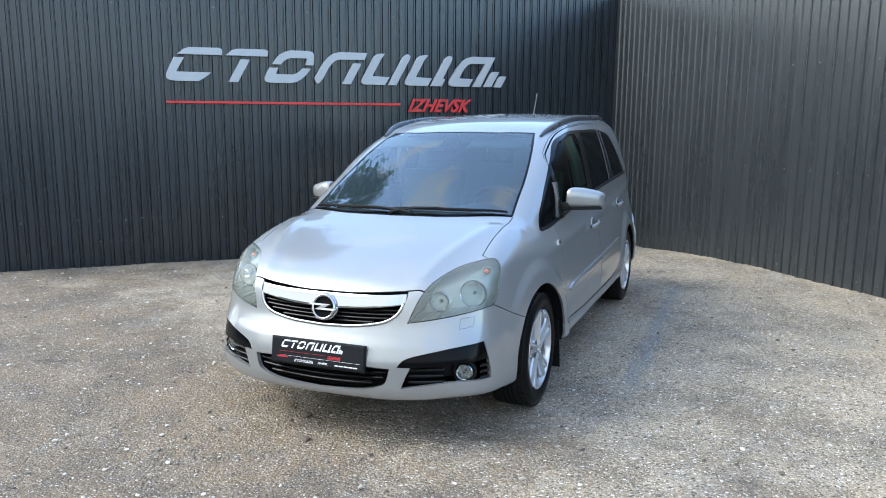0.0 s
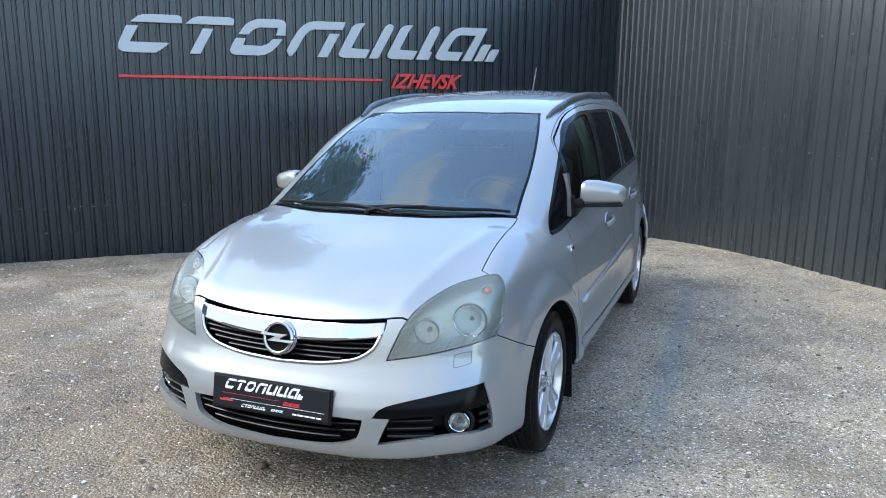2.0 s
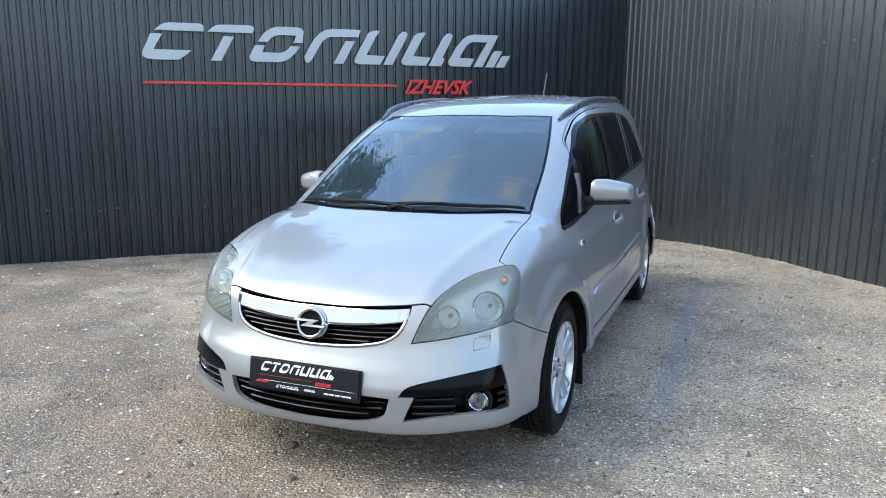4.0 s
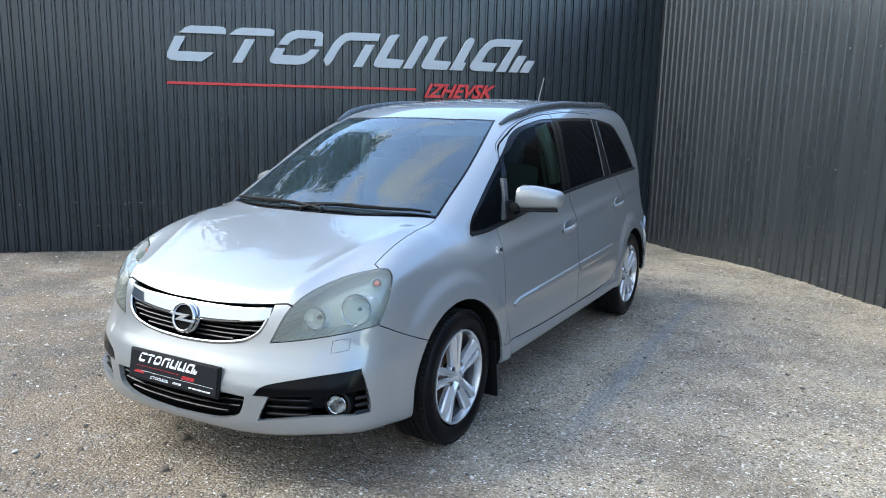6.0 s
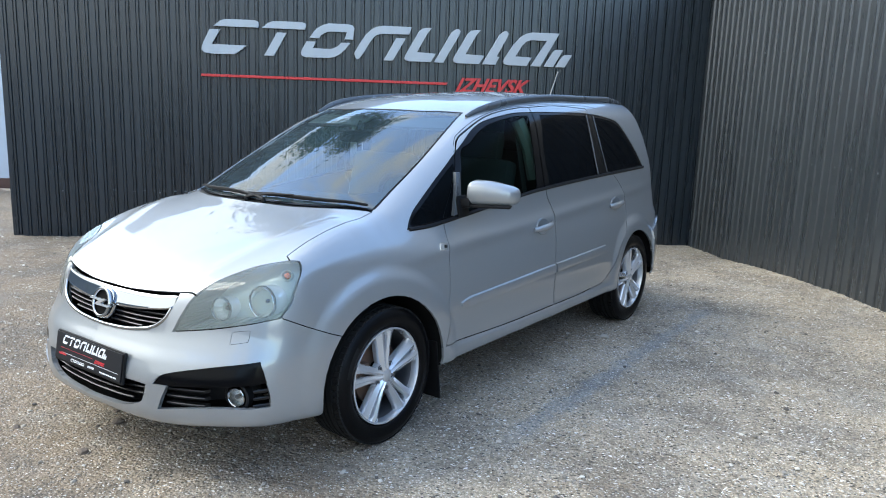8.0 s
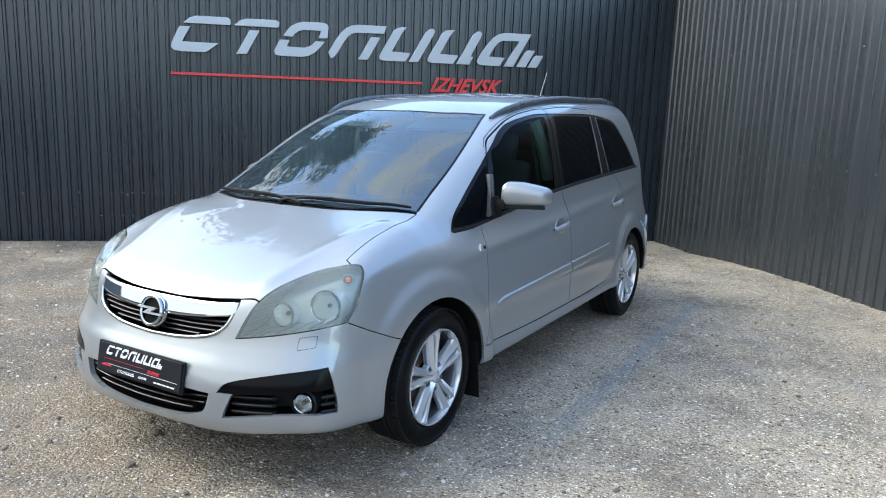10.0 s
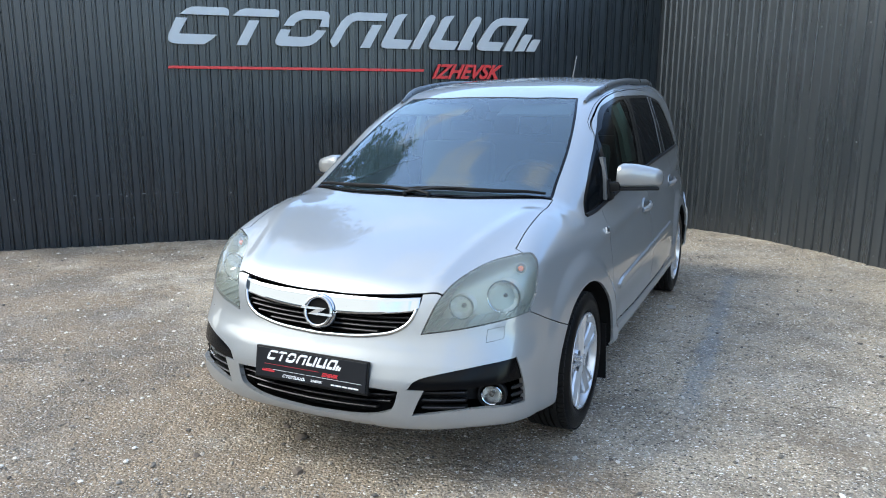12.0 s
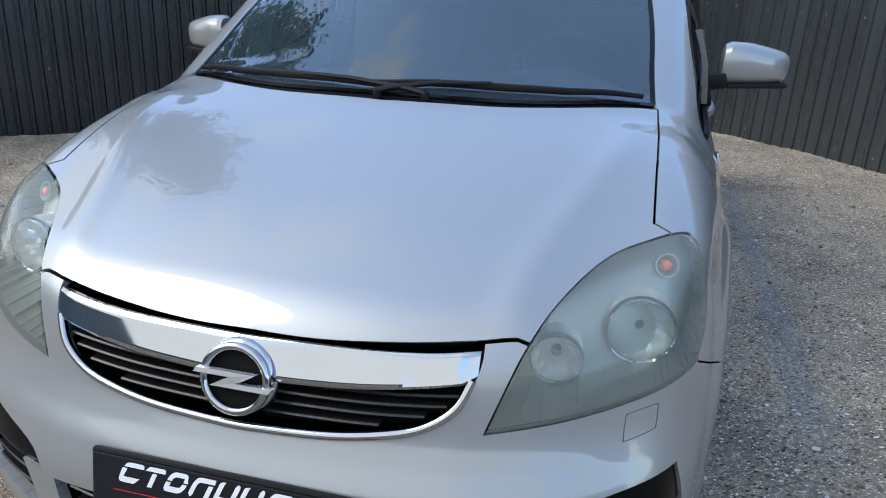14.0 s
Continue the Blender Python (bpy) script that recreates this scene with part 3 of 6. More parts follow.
tagged(SIGN, "pale grey raised slanted sign shapes with red bar on dark wall", "sign")


def sign_piece(outline, mat, name="sign_shape", z0=1.948, depth=0.035):
    bm = bmesh.new()
    prism(bm, outline, lambda u, v, d: Vector((u, d, z0 + v)), 0.0, depth)
    bmesh.ops.bevel(bm, geom=[e for e in bm.edges if len(e.link_faces) == 2 and abs(e.verts[0].co.y) < 1e-6 and abs(e.verts[1].co.y) < 1e-6], offset=0.003, segments=1, affect='EDGES')
    ob = part(name, bm, mat, SIGN, smooth=False)
    return ob


def sign_shapes(maker):
    H, SL = 0.367, 0.56

    def sl(points, x0):
        return [(x0 + u + SL * v, v) for u, v in points]

    cap = [(-0.04, 0.289), (-0.003, 0.345), (0.04, 0.364), (0.10, H), (0.36, H), (0.402, 0.35), (0.418, 0.325), (0.435, 0.289)]
    maker(sl(cap, 0.02))
    maker(sl([(-0.05, 0.256), (0.062, 0.256), (0.055, 0.098), (0.43, 0.098), (0.395, 0.05), (0.35, 0.0), (0.12, 0.0), (0.035, 0.008), (-0.015, 0.035), (-0.035, 0.08), (-0.04, 0.13)], 0.01))
    maker(sl([(-0.04, 0.289), (-0.003, 0.345), (0.04, 0.364), (0.10, H), (0.35, H), (0.40, 0.35), (0.413, 0.325), (0.42, 0.289)], 0.53))
    maker(sl([(0.0, 0.0), (0.105, 0.0), (0.105, 0.25), (0.0, 0.25)], 0.675))
    maker(sl([(0.0, 0.206), (0.01, 0.28), (0.03, 0.32), (0.07, 0.35), (0.12, H), (0.33, H), (0.385, 0.355), (0.42, 0.325), (0.44, 0.27), (0.475, 0.206), (0.375, 0.206), (0.365, 0.285), (0.17, 0.285), (0.13, 0.268), (0.105, 0.24), (0.105, 0.206)], 1.045))
    maker(sl([(0.0, 0.17), (0.105, 0.17), (0.105, 0.098), (0.30, 0.094), (0.34, 0.11), (0.36, 0.135), (0.375, 0.17), (0.475, 0.17), (0.46, 0.10), (0.43, 0.045), (0.385, 0.012), (0.33, 0.0), (0.09, 0.0), (0.035, 0.015), (0.005, 0.05), (0.0, 0.10)], 1.035))
    maker(sl([(0.0, 0.06), (0.0, 0.18), (0.012, 0.27), (0.04, 0.325), (0.08, 0.355), (0.14, H), (0.46, H), (0.475, 0.285), (0.17, 0.285), (0.13, 0.27), (0.108, 0.235), (0.10, 0.18), (0.10, 0.06), (0.085, 0.008), (0.06, 0.0)], 1.61))
    maker(sl([(0.0, 0.0), (0.105, 0.0), (0.105, 0.244), (0.0, 0.244)], 1.967))
    maker(sl([(0.0, 0.07), (0.0, 0.33), (0.025, 0.357), (0.075, H), (0.12, H), (0.105, 0.30), (0.105, 0.10), (0.325, 0.094), (0.32, 0.0), (0.08, 0.0), (0.03, 0.012), (0.007, 0.035)], 2.17))
    maker(sl([(0.0, 0.0), (0.105, 0.0), (0.105, 0.30), (0.095, 0.345), (0.06, H), (0.03, H), (0.0, 0.33)], 2.527))
    maker(sl([(0.0, 0.07), (0.0, 0.33), (0.025, 0.357), (0.075, H), (0.12, H), (0.105, 0.30), (0.105, 0.10), (0.325, 0.094), (0.32, 0.0), (0.08, 0.0), (0.03, 0.012), (0.007, 0.035)], 2.712))
    maker(sl([(0.0, 0.0), (0.152, 0.0), (0.145, 0.086), (0.108, 0.092), (0.105, 0.30), (0.095, 0.345), (0.06, H), (0.03, H), (0.0, 0.33)], 3.066))
    maker(sl([(0.0, 0.08), (0.01, 0.22), (0.04, 0.31), (0.08, 0.35), (0.14, H), (0.45, H), (0.455, 0.0), (0.345, 0.0), (0.36, 0.285), (0.17, 0.285), (0.13, 0.268), (0.11, 0.22), (0.105, 0.098), (0.30, 0.094), (0.30, 0.0), (0.09, 0.0), (0.035, 0.012), (0.007, 0.04)], 3.275))
    maker(sl([(0.0, 0.0), (0.108, 0.0), (0.108, 0.19), (0.02, 0.19), (0.0, 0.16)], 3.77))
    maker(sl([(0.0, 0.0), (0.106, 0.0), (0.106, 0.137), (0.018, 0.137), (0.0, 0.11)], 3.905))


sign_shapes(lambda o: sign_piece(o, SIGN_WHITE))
sign_piece([(0.0, 0.0), (2.676, 0.0), (2.69, 0.028), (0.008, 0.028)], SIGN_RED, "red_bar", 1.706, 0.02)


def word(text, height, mat, parent, m, name, shear=0.35, extrude=0.012, width=None, bold=0.0):
    cu = bpy.data.curves.new(name, 'FONT')
    cu.body, cu.size, cu.shear, cu.extrude, cu.offset = text, height / 0.69, shear, extrude, bold
    ob = bpy.data.objects.new(name, cu)
    scene.collection.objects.link(ob)
    bpy.context.view_layer.update()
    me = bpy.data.meshes.new_from_object(ob.evaluated_get(bpy.context.evaluated_depsgraph_get()))
    bpy.data.objects.remove(ob)
    xs = [v.co.x for v in me.vertices]
    k = width / (max(xs) - min(xs)) if width else 1.0
    me.transform(Matrix.Diagonal((k, 1, 1, 1)) @ Matrix.Translation((-min(xs), 0, 0)))
    me.materials.clear()
    out = link(name, me, mat, parent)
    out.matrix_local = m
    return out


word("IZHEVSK", 0.148, SIGN_RED, SIGN, Matrix.Translation((2.775, 0.008, 1.640)) @ pose(0, 0, 0, 90), "red_lettering", 0.5, 0.012, 0.85, 0.006)

# plain fences added unseen behind and beside the camera, closing the yard and reflections
for name, a, b, top in (("wall_south", (-13.0, -8.5), (13.0, -9.5), 2.2), ("wall_west", (-13.0, 9.0), (-13.0, -8.5), 3.0)):
    bm = bmesh.new()
    ln = math.hypot(b[0] - a[0], b[1] - a[1])
    box(bm, (ln, 0.12, top + 0.1), (ln / 2, 0, top / 2 - 0.05))
    ob = part(name, bm, FENCE_GREY, None, smooth=False)
    ob.matrix_world = Matrix.Translation((a[0], a[1], 0)) @ Matrix.Rotation(math.atan2(b[1] - a[1], b[0] - a[0]), 4, 'Z')
    tagged(ob, "plain weathered grey fence wall, unseen, added to close the yard and its reflections", "wall", kind="structure")

import functools

# ---- the car: x ahead from the front axle, y to its left, z up ----
CAR = new("car")
ROLL = radians(1.0)                                   # the yard falls away to the car's right
CAR.matrix_world = Matrix.Translation((-0.2365, 4.375, 0.0)) @ pose(0, 0, 0, 0, 0, -111.56) @ Matrix.Translation((0, 0.45, 0)) @ Matrix.Rotation(ROLL, 4, 'X') @ Matrix.Translation((0, -0.45, 0))
tagged(CAR, "silver compact minivan parked on gravel, rear windows tinted black", "car")

FRONT_HUB, REAR_HUB, HUB_Z = (0.02, 0.315), (-2.69, 0.315), 0.312
ARCH_F, ARCH_R = 0.370, 0.352

side_z = curve((0.10, 0.76), (0.17, 0.815), (0.23, 0.85), (0.33, 0.868), (0.50, 0.868), (0.62, 0.858), (0.74, 0.840), (0.84, 0.818), (0.95, 0.796), (1.06, 0.782), (1.12, 0.770), (1.30, 0.722), (1.48, 0.660), (1.60, 0.605), (1.75, 0.52))
side_x = curve((1.0, 0.78), (0.62, 0.905), (0.36, 0.945), (0.0, 0.985), (-0.4, 1.0), (-1.4, 1.006), (-2.2, 1.0), (-2.75, 0.985), (-3.2, 0.955), (-3.55, 0.91))
top_x = curve((1.0, 0.66), (0.86, 0.730), (0.80, 0.764), (0.70, 0.818), (0.55, 0.885), (0.40, 0.937), (0.20, 1.000), (0.07, 1.040), (-0.10, 1.125), (-0.45, 1.300), (-0.80, 1.455), (-0.95, 1.507), (-1.15, 1.556), (-1.5, 1.595), (-2.0, 1.618), (-2.6, 1.618), (-3.0, 1.596), (-3.3, 1.56), (-3.6, 1.51))
crown_x = curve((0.9, 0.12), (0.6, 0.10), (0.3, 0.045), (0.10, 0.085), (-0.06, 0.22), (-0.16, 0.275), (-0.5, 0.26), (-0.95, 0.19), (-1.3, 0.125), (-1.8, 0.10), (-3.4, 0.10))
front_z = curve((0.10, 0.80), (0.17, 0.86), (0.21, 0.893), (0.26, 0.915), (0.32, 0.925), (0.42, 0.922), (0.50, 0.900), (0.56, 0.868), (0.60, 0.850), (0.68, 0.827), (0.745, 0.802), (0.82, 0.765), (1.2, 0.55))
front_y = curve((0, 0), (0.2, 0.007), (0.36, 0.028), (0.45, 0.054), (0.55, 0.094), (0.65, 0.153), (0.72, 0.214), (0.78, 0.315), (0.84, 0.52), (1.2, 1.5))
rear_z = curve((0.1, -3.40), (0.3, -3.49), (0.55, -3.52), (0.72, -3.50), (0.80, -3.45), (1.1, -3.375), (1.3, -3.285), (1.55, -3.13), (1.7, -3.03))
rear_y = curve((0, 0), (0.4, 0.03), (0.6, 0.08), (0.72, 0.16), (0.80, 0.30), (0.9, 0.6))
foot_x = curve((1.0, 0.248), (0.86, 0.250), (0.75, 0.262), (0.55, 0.246), (0.35, 0.236), (0.0, 0.245), (-0.4, 0.275), (-2.2, 0.290), (-2.9, 0.29), (-3.6, 0.31))


def smax(a, b, k):
    h = np.maximum(k - np.abs(a - b), 0) / k
    return np.maximum(a, b) + h * h * k / 4


def flare(x, z, hub, r0, r1, h):
    r = np.hypot(x - hub[0], z - hub[1])
    return h * (1 - step(r1 - 0.055, r1 + 0.02, r)) * step(r0 - 0.09, r0 + 0.01, r)


def half_width(x, z):
    w = side_z(z) * side_x(x)
    w = w - 0.036 * step(0.84, 1.0, z) * (1 - step(1.15, 1.45, z)) * step(-1.2, -0.1, x)
    w = w + flare(x, z, FRONT_HUB, ARCH_F, 0.488, 0.016) * (1 - step(0.36, 0.56, x)) + flare(x, z, REAR_HUB, ARCH_R, 0.455, 0.018)
    # shoulder crease that climbs to the rear, and a hollow low in the doors
    crease = 0.79 + 0.052 * (0.3 - x)
    w = w + 0.007 * np.exp(-((z - crease) / 0.035) ** 2) * step(0.2, -0.4, x) * step(-3.3, -2.7, x)
    w = w - 0.006 * np.exp(-((z - 0.42) / 0.07) ** 2) * step(-0.40, -0.6, x) * step(-2.3, -2.05, x)
    # sill
    w = w + 0.010 * step(0.37, 0.345, z) * step(-0.36, -0.42, x) * step(-2.32, -2.2, x)
    return w


def bonnet(x, y):
    z = top_x(x) - crown_x(x) * y * y
    # raised middle of the bonnet between two creases that run together towards the grille
    ridge = 0.60 - 0.16 * step(0.0, 0.75, x)
    on = step(0.85, 0.65, x) * step(0.0, 0.12, x)
    return z + on * (0.006 * np.exp(-((np.abs(y) - ridge) / 0.04) ** 2) - 0.010 * step(ridge, ridge + 0.14, np.abs(y)))


def body(p):
    x, y, z = p[..., 0], np.abs(p[..., 1]), p[..., 2]
    s = y - half_width(x, z)
    t = (z - bonnet(x, y)) * 0.92
    kk = 0.075 + 0.055 * step(0.1, -0.6, x)
    f = smax(s, t, kk)
    fr = (x - front_z(z) + front_y(y)) * 0.8
    f = smax(f, fr, 0.045)
    rr = rear_z(z) + rear_y(y) - x
    f = smax(f, rr * 0.9, 0.07)
    f = smax(f, foot_x(x) - z, 0.03)
    return f


def gradient(p):
    e = 2e-3
    g = np.stack([body(p + np.eye(3)[i] * e) - body(p - np.eye(3)[i] * e) for i in range(3)], -1)
    return g / np.linalg.norm(g, axis=-1, keepdims=True)


def shell():
    """The left half of the skin, as a net of rays from the car's middle line."""
    rows = []
    cz = 0.60
    fan = np.radians(np.concatenate([np.arange(0, 60, 1.2), np.arange(60, 90.1, 1.2)]))
    for a in fan[::-1]:
        rows.append((0.22, math.sin(a), math.cos(a)))
    for x in np.arange(0.22 - 0.018, -3.05, -0.02):
        rows.append((x, 0.0, 1.0))
    for a in np.radians(np.arange(0, 90.1, 3.0)):
        rows.append((-3.05, -math.sin(a), math.cos(a)))
    v = np.radians(np.concatenate([np.arange(0, 40, 4.0), np.arange(40, 150, 0.9), np.arange(150, 180.1, 2.0)]))
    o = np.array([[(x, 0.0, cz)] * len(v) for x, _, _ in rows])
    d = np.array([[(s, c * math.sin(b), -c * math.cos(b)) for b in v] for _, s, c in rows])
    lo, hi = np.zeros(o.shape[:2]), np.full(o.shape[:2], 4.0)
    for _ in range(40):
        mid = (lo + hi) / 2
        inside = body(o + d * mid[..., None]) < 0
        lo, hi = np.where(inside, mid, lo), np.where(inside, hi, mid)
    p = o + d * lo[..., None]
    p[..., 1] = np.maximum(p[..., 1], 0)
    p[:, 0, 1] = p[:, -1, 1] = 0
    h, w = p.shape[:2]
    i = np.arange(h * w).reshape(h, w)
    f = np.stack([i[:-1, :-1], i[:-1, 1:], i[1:, 1:], i[1:, :-1]], -1).reshape(-1, 4)
    return p.reshape(-1, 3), f


class Skin:
    """A net of faces, each with the name of the panel it belongs to, that outlines cut apart."""

    def __init__(self):
        v, f = shell()
        self.v = [tuple(q) for q in v]
        self.f = [list(q) for q in f]
        n = gradient(v[f].mean(1))
        self.tag = ["underbody" if q[2] < -0.93 else "body" for q in n]

    def centres(self):
        a = np.array(self.v)
        flat = np.array([q for g in self.f for q in g])
        size = np.array([len(g) for g in self.f])
        first = np.concatenate([[0], np.cumsum(size)[:-1]])
        return np.add.reduceat(a[flat], first, axis=0) / size[:, None]

    def cut(self, outline, tag, source, axes, where):
        """Faces named in source whose centre passes where() and lies in the outline get the new tag."""
        i, j = axes
        pl = np.array(outline, float)
        c = self.centres()
        ok = where(c)
        lo, hi = pl.min(0) - 0.08, pl.max(0) + 0.08
        live = [k for k in range(len(self.f)) if ok[k] and self.tag[k] in source and lo[0] < c[k][i] < hi[0] and lo[1] < c[k][j] < hi[1]]
        keep = set(live)
        groups = [[self.f[k]] for k in live]
        made = {}
        if not live:
            return
        spans = [[(min(self.v[q][m] for q in self.f[k]), max(self.v[q][m] for q in self.f[k])) for m in (i, j)] for k in live]
        spans = np.array(spans)
        for e in range(len(pl)):
            a, b = pl[e], pl[(e + 1) % len(pl)]
            t = b - a
            ln = math.hypot(*t)
            if ln < 1e-7:
                continue
            nx, ny = -t[1] / ln, t[0] / ln
            b0, b1 = np.minimum(a, b) - 1e-5, np.maximum(a, b) + 1e-5
            hit = (spans[:, 0, 1] >= b0[0]) & (spans[:, 0, 0] <= b1[0]) & (spans[:, 1, 1] >= b0[1]) & (spans[:, 1, 0] <= b1[1])
            for at in np.nonzero(hit)[0]:
                g = groups[at]
                fresh = []
                for face in g:
                    pts = [(self.v[q][i], self.v[q][j]) for q in face]
                    us, vs = [q[0] for q in pts], [q[1] for q in pts]
                    if max(us) < b0[0] or min(us) > b1[0] or max(vs) < b0[1] or min(vs) > b1[1]:
                        fresh.append(face)
                        continue
                    d = [(q[0] - a[0]) * nx + (q[1] - a[1]) * ny for q in pts]
                    d = [0.0 if abs(q) < 1e-6 else q for q in d]
                    if min(d) >= 0 or max(d) <= 0:
                        fresh.append(face)
                        continue
                    up, dn = [], []
                    for q in range(len(face)):
                        r = (q + 1) % len(face)
                        if d[q] >= 0:
                            up.append(face[q])
                        if d[q] <= 0:
                            dn.append(face[q])
                        if d[q] * d[r] < 0:
                            key = (min(face[q], face[r]), max(face[q], face[r]), e)
                            if key not in made:
                                s = d[q] / (d[q] - d[r])
                                va, vb = self.v[face[q]], self.v[face[r]]
                                made[key] = len(self.v)
                                self.v.append(tuple(va[m] + (vb[m] - va[m]) * s for m in range(3)))
                            up.append(made[key])
                            dn.append(made[key])
                    fresh += [q for q in (up, dn) if len(q) > 2]
                g[:] = fresh
        faces = [f for k, f in enumerate(self.f) if k not in keep]
        tags = [q for k, q in enumerate(self.tag) if k not in keep]
        cut, was = [f for g in groups for f in g], [self.tag[k] for k, g in zip(live, groups) for _ in g]
        mids = np.array([[sum(self.v[q][m] for q in f) / len(f) for m in (i, j)] for f in cut])
        inside = np.zeros(len(cut), bool)
        for (x1, y1), (x2, y2) in zip(pl, np.roll(pl, -1, 0)):
            if y1 != y2:
                over = (y1 > mids[:, 1]) != (y2 > mids[:, 1])
                inside ^= over & (mids[:, 0] < (x2 - x1) * (mids[:, 1] - y1) / (y2 - y1) + x1)
        faces += cut
        tags += [tag if q else t for q, t in zip(inside, was)]
        self.f, self.tag = faces, tags

    def panel(self, outline, tag, source, axes, where, gap=0.0045):
        """Cuts a panel out with a narrow open joint round it."""
        self.cut(grown(outline, gap / 2), "joint", source, axes, where)
        self.cut(grown(outline, -gap / 2), tag, ["joint"], axes, where)
        keep = [k for k, q in enumerate(self.tag) if q != "joint"]
        self.f, self.tag = [self.f[k] for k in keep], [self.tag[k] for k in keep]

    def take(self, tag, lift=0.0, rim=0.012, mirror=False, both=False):
        """Vertices, faces and normals of one panel, with a rim folded inwards round its edges."""
        faces = [f for f, q in zip(self.f, self.tag) if q == tag]
        used = sorted({q for f in faces for q in f})
        at = {q: k for k, q in enumerate(used)}
        v = np.array([self.v[q] for q in used])
        n = gradient(v)
        v = v + n * lift
        f = [[at[q] for q in g] for g in faces]
        count = {}
        for g in f:
            for a, b in zip(g, g[1:] + g[:1]):
                count[(a, b)] = True
        edge = [(a, b) for a, b in count if (b, a) not in count and not (v[a][1] < 1e-4 and v[b][1] < 1e-4)]
        verts, norms = [tuple(q) for q in v], [tuple(q) for q in n]
        if rim:
            # the rim carries its own vertices, so that the skin's shading stays clean
            top, low = {}, {}
            out = {}
            for a, b in edge:
                t = Vector(v[b]) - Vector(v[a])
                o = Vector(n[a]).cross(t)
                for q in (a, b):
                    out[q] = out.get(q, Vector()) + o
            for q, o in out.items():
                o = tuple(o.normalized()) if o.length > 1e-9 else tuple(n[q])
                top[q] = len(verts)
                verts.append(tuple(v[q]))
                norms.append(o)
                low[q] = len(verts)
                verts.append(tuple(v[q] - n[q] * rim))
                norms.append(o)
            f = f + [[top[b], top[a], low[a], low[b]] for a, b in edge]
        verts, norms = np.array(verts), np.array(norms)
        if mirror:
            verts, norms, f = verts * (1, -1, 1), norms * (1, -1, 1), [g[::-1] for g in f]
        if both:
            k = len(verts)
            f = f + [[q + k for q in g[::-1]] for g in f]
            verts, norms = np.concatenate([verts, verts * (1, -1, 1)]), np.concatenate([norms, norms * (1, -1, 1)])
        return verts, f, norms

    def build(self, name, tag, mat, parent=None, label="", **kw):
        v, f, n = self.take(tag, **kw)
        if not f:
            return None
        # the net winds inwards on this side: turn faces to agree with the normals
        g = f[0]
        fl = np.cross(np.array(v[g[1]]) - v[g[0]], np.array(v[g[2]]) - v[g[0]]) @ n[g[0]]
        if fl < 0:
            f = [q[::-1] for q in f]
        return link(name, mesh_of(name, v, f, True, n), mat, parent or CAR, label)


def grown(outline, d):
    """The outline moved outwards by d."""
    p = np.array(outline, float)
    area = np.sum(p[:, 0] * np.roll(p[:, 1], -1) - np.roll(p[:, 0], -1) * p[:, 1])
    s = 1 if area > 0 else -1
    t1, t2 = p - np.roll(p, 1, 0), np.roll(p, -1, 0) - p
    n1 = np.stack([t1[:, 1], -t1[:, 0]], -1) / np.maximum(np.linalg.norm(t1, axis=1), 1e-9)[:, None]
    n2 = np.stack([t2[:, 1], -t2[:, 0]], -1) / np.maximum(np.linalg.norm(t2, axis=1), 1e-9)[:, None]
    n = n1 + n2
    n = n / np.maximum(np.sum(n * n, 1) / 2, 0.5)[:, None]
    return [tuple(q) for q in p + s * d * n]


SIDE, TOP, FACE = (0, 2), (0, 1), (1, 2)


def is_side(c):
    return (c[:, 1] > 0.35) & (c[:, 0] > -3.5)


def is_top(c):
    return (c[:, 2] > 0.70)


def is_face(c):
    return (c[:, 0] > 0.25)


def circle(at, r, n=44):
    return [(at[0] + r * math.cos(2 * math.pi * k / n), at[1] + r * math.sin(2 * math.pi * k / n)) for k in range(n)]


skin = Skin()
# wheel openings
skin.cut(circle(FRONT_HUB, ARCH_F), "hole", ["body", "underbody"], SIDE, lambda c: c[:, 1] > 0.45)
skin.cut(circle(REAR_HUB, ARCH_R), "hole", ["body", "underbody"], SIDE, lambda c: c[:, 1] > 0.45)
# headlight, bonnet, bumper, grille and bumper openings
HEADLIGHT = rounded([(0.427, 0.618, 0), (0.449, 0.68), (0.477, 0.751), (0.516, 0.808), (0.582, 0.854), (0.655, 0.876), (0.700, 0.884), (0.730, 0.876), (0.758, 0.835), (0.770, 0.740), (0.761, 0.680, 0), (0.675, 0.659), (0.552, 0.636)], 4)
skin.panel(HEADLIGHT, "headlight", ["body"], FACE, is_face, 0.0032)
HOOD = rounded([(0.797, -0.02, 0), (0.795, 0.10), (0.787, 0.20), (0.771, 0.30), (0.748, 0.395), (0.726, 0.461, 0), (0.71, 0.62, 0), (0.46, 0.75, 0), (0.415, 0.658, 0), (0.37, 0.656), (0.284, 0.653), (0.16, 0.650), (0.02, 0.646), (-0.108, 0.640, 0), (-0.025, 0.51), (0.028, 0.405), (0.070, 0.25), (0.088, -0.02, 0)], 4)
skin.panel(HOOD, "hood", ["body"], TOP, is_top, 0.0048)
BUMPER = [(0.05, 0.05), (0.05, 0.535), (0.27, 0.557), (0.35, 0.588), (0.45, 0.634), (0.535, 0.677), (0.56, 0.80), (1.0, 0.80), (1.0, 0.05)]
skin.panel(BUMPER, "bumper", ["body"], SIDE, lambda c: c[:, 0] > 0.1, 0.004)
GRILLE = rounded([(-0.02, 0.80, 0), (0.20, 0.80), (0.404, 0.80, 0), (0.412, 0.742), (0.401, 0.695), (0.379, 0.650), (0.330, 0.616), (0.26, 0.599), (0.15, 0.586), (-0.02, 0.580, 0)], 5)
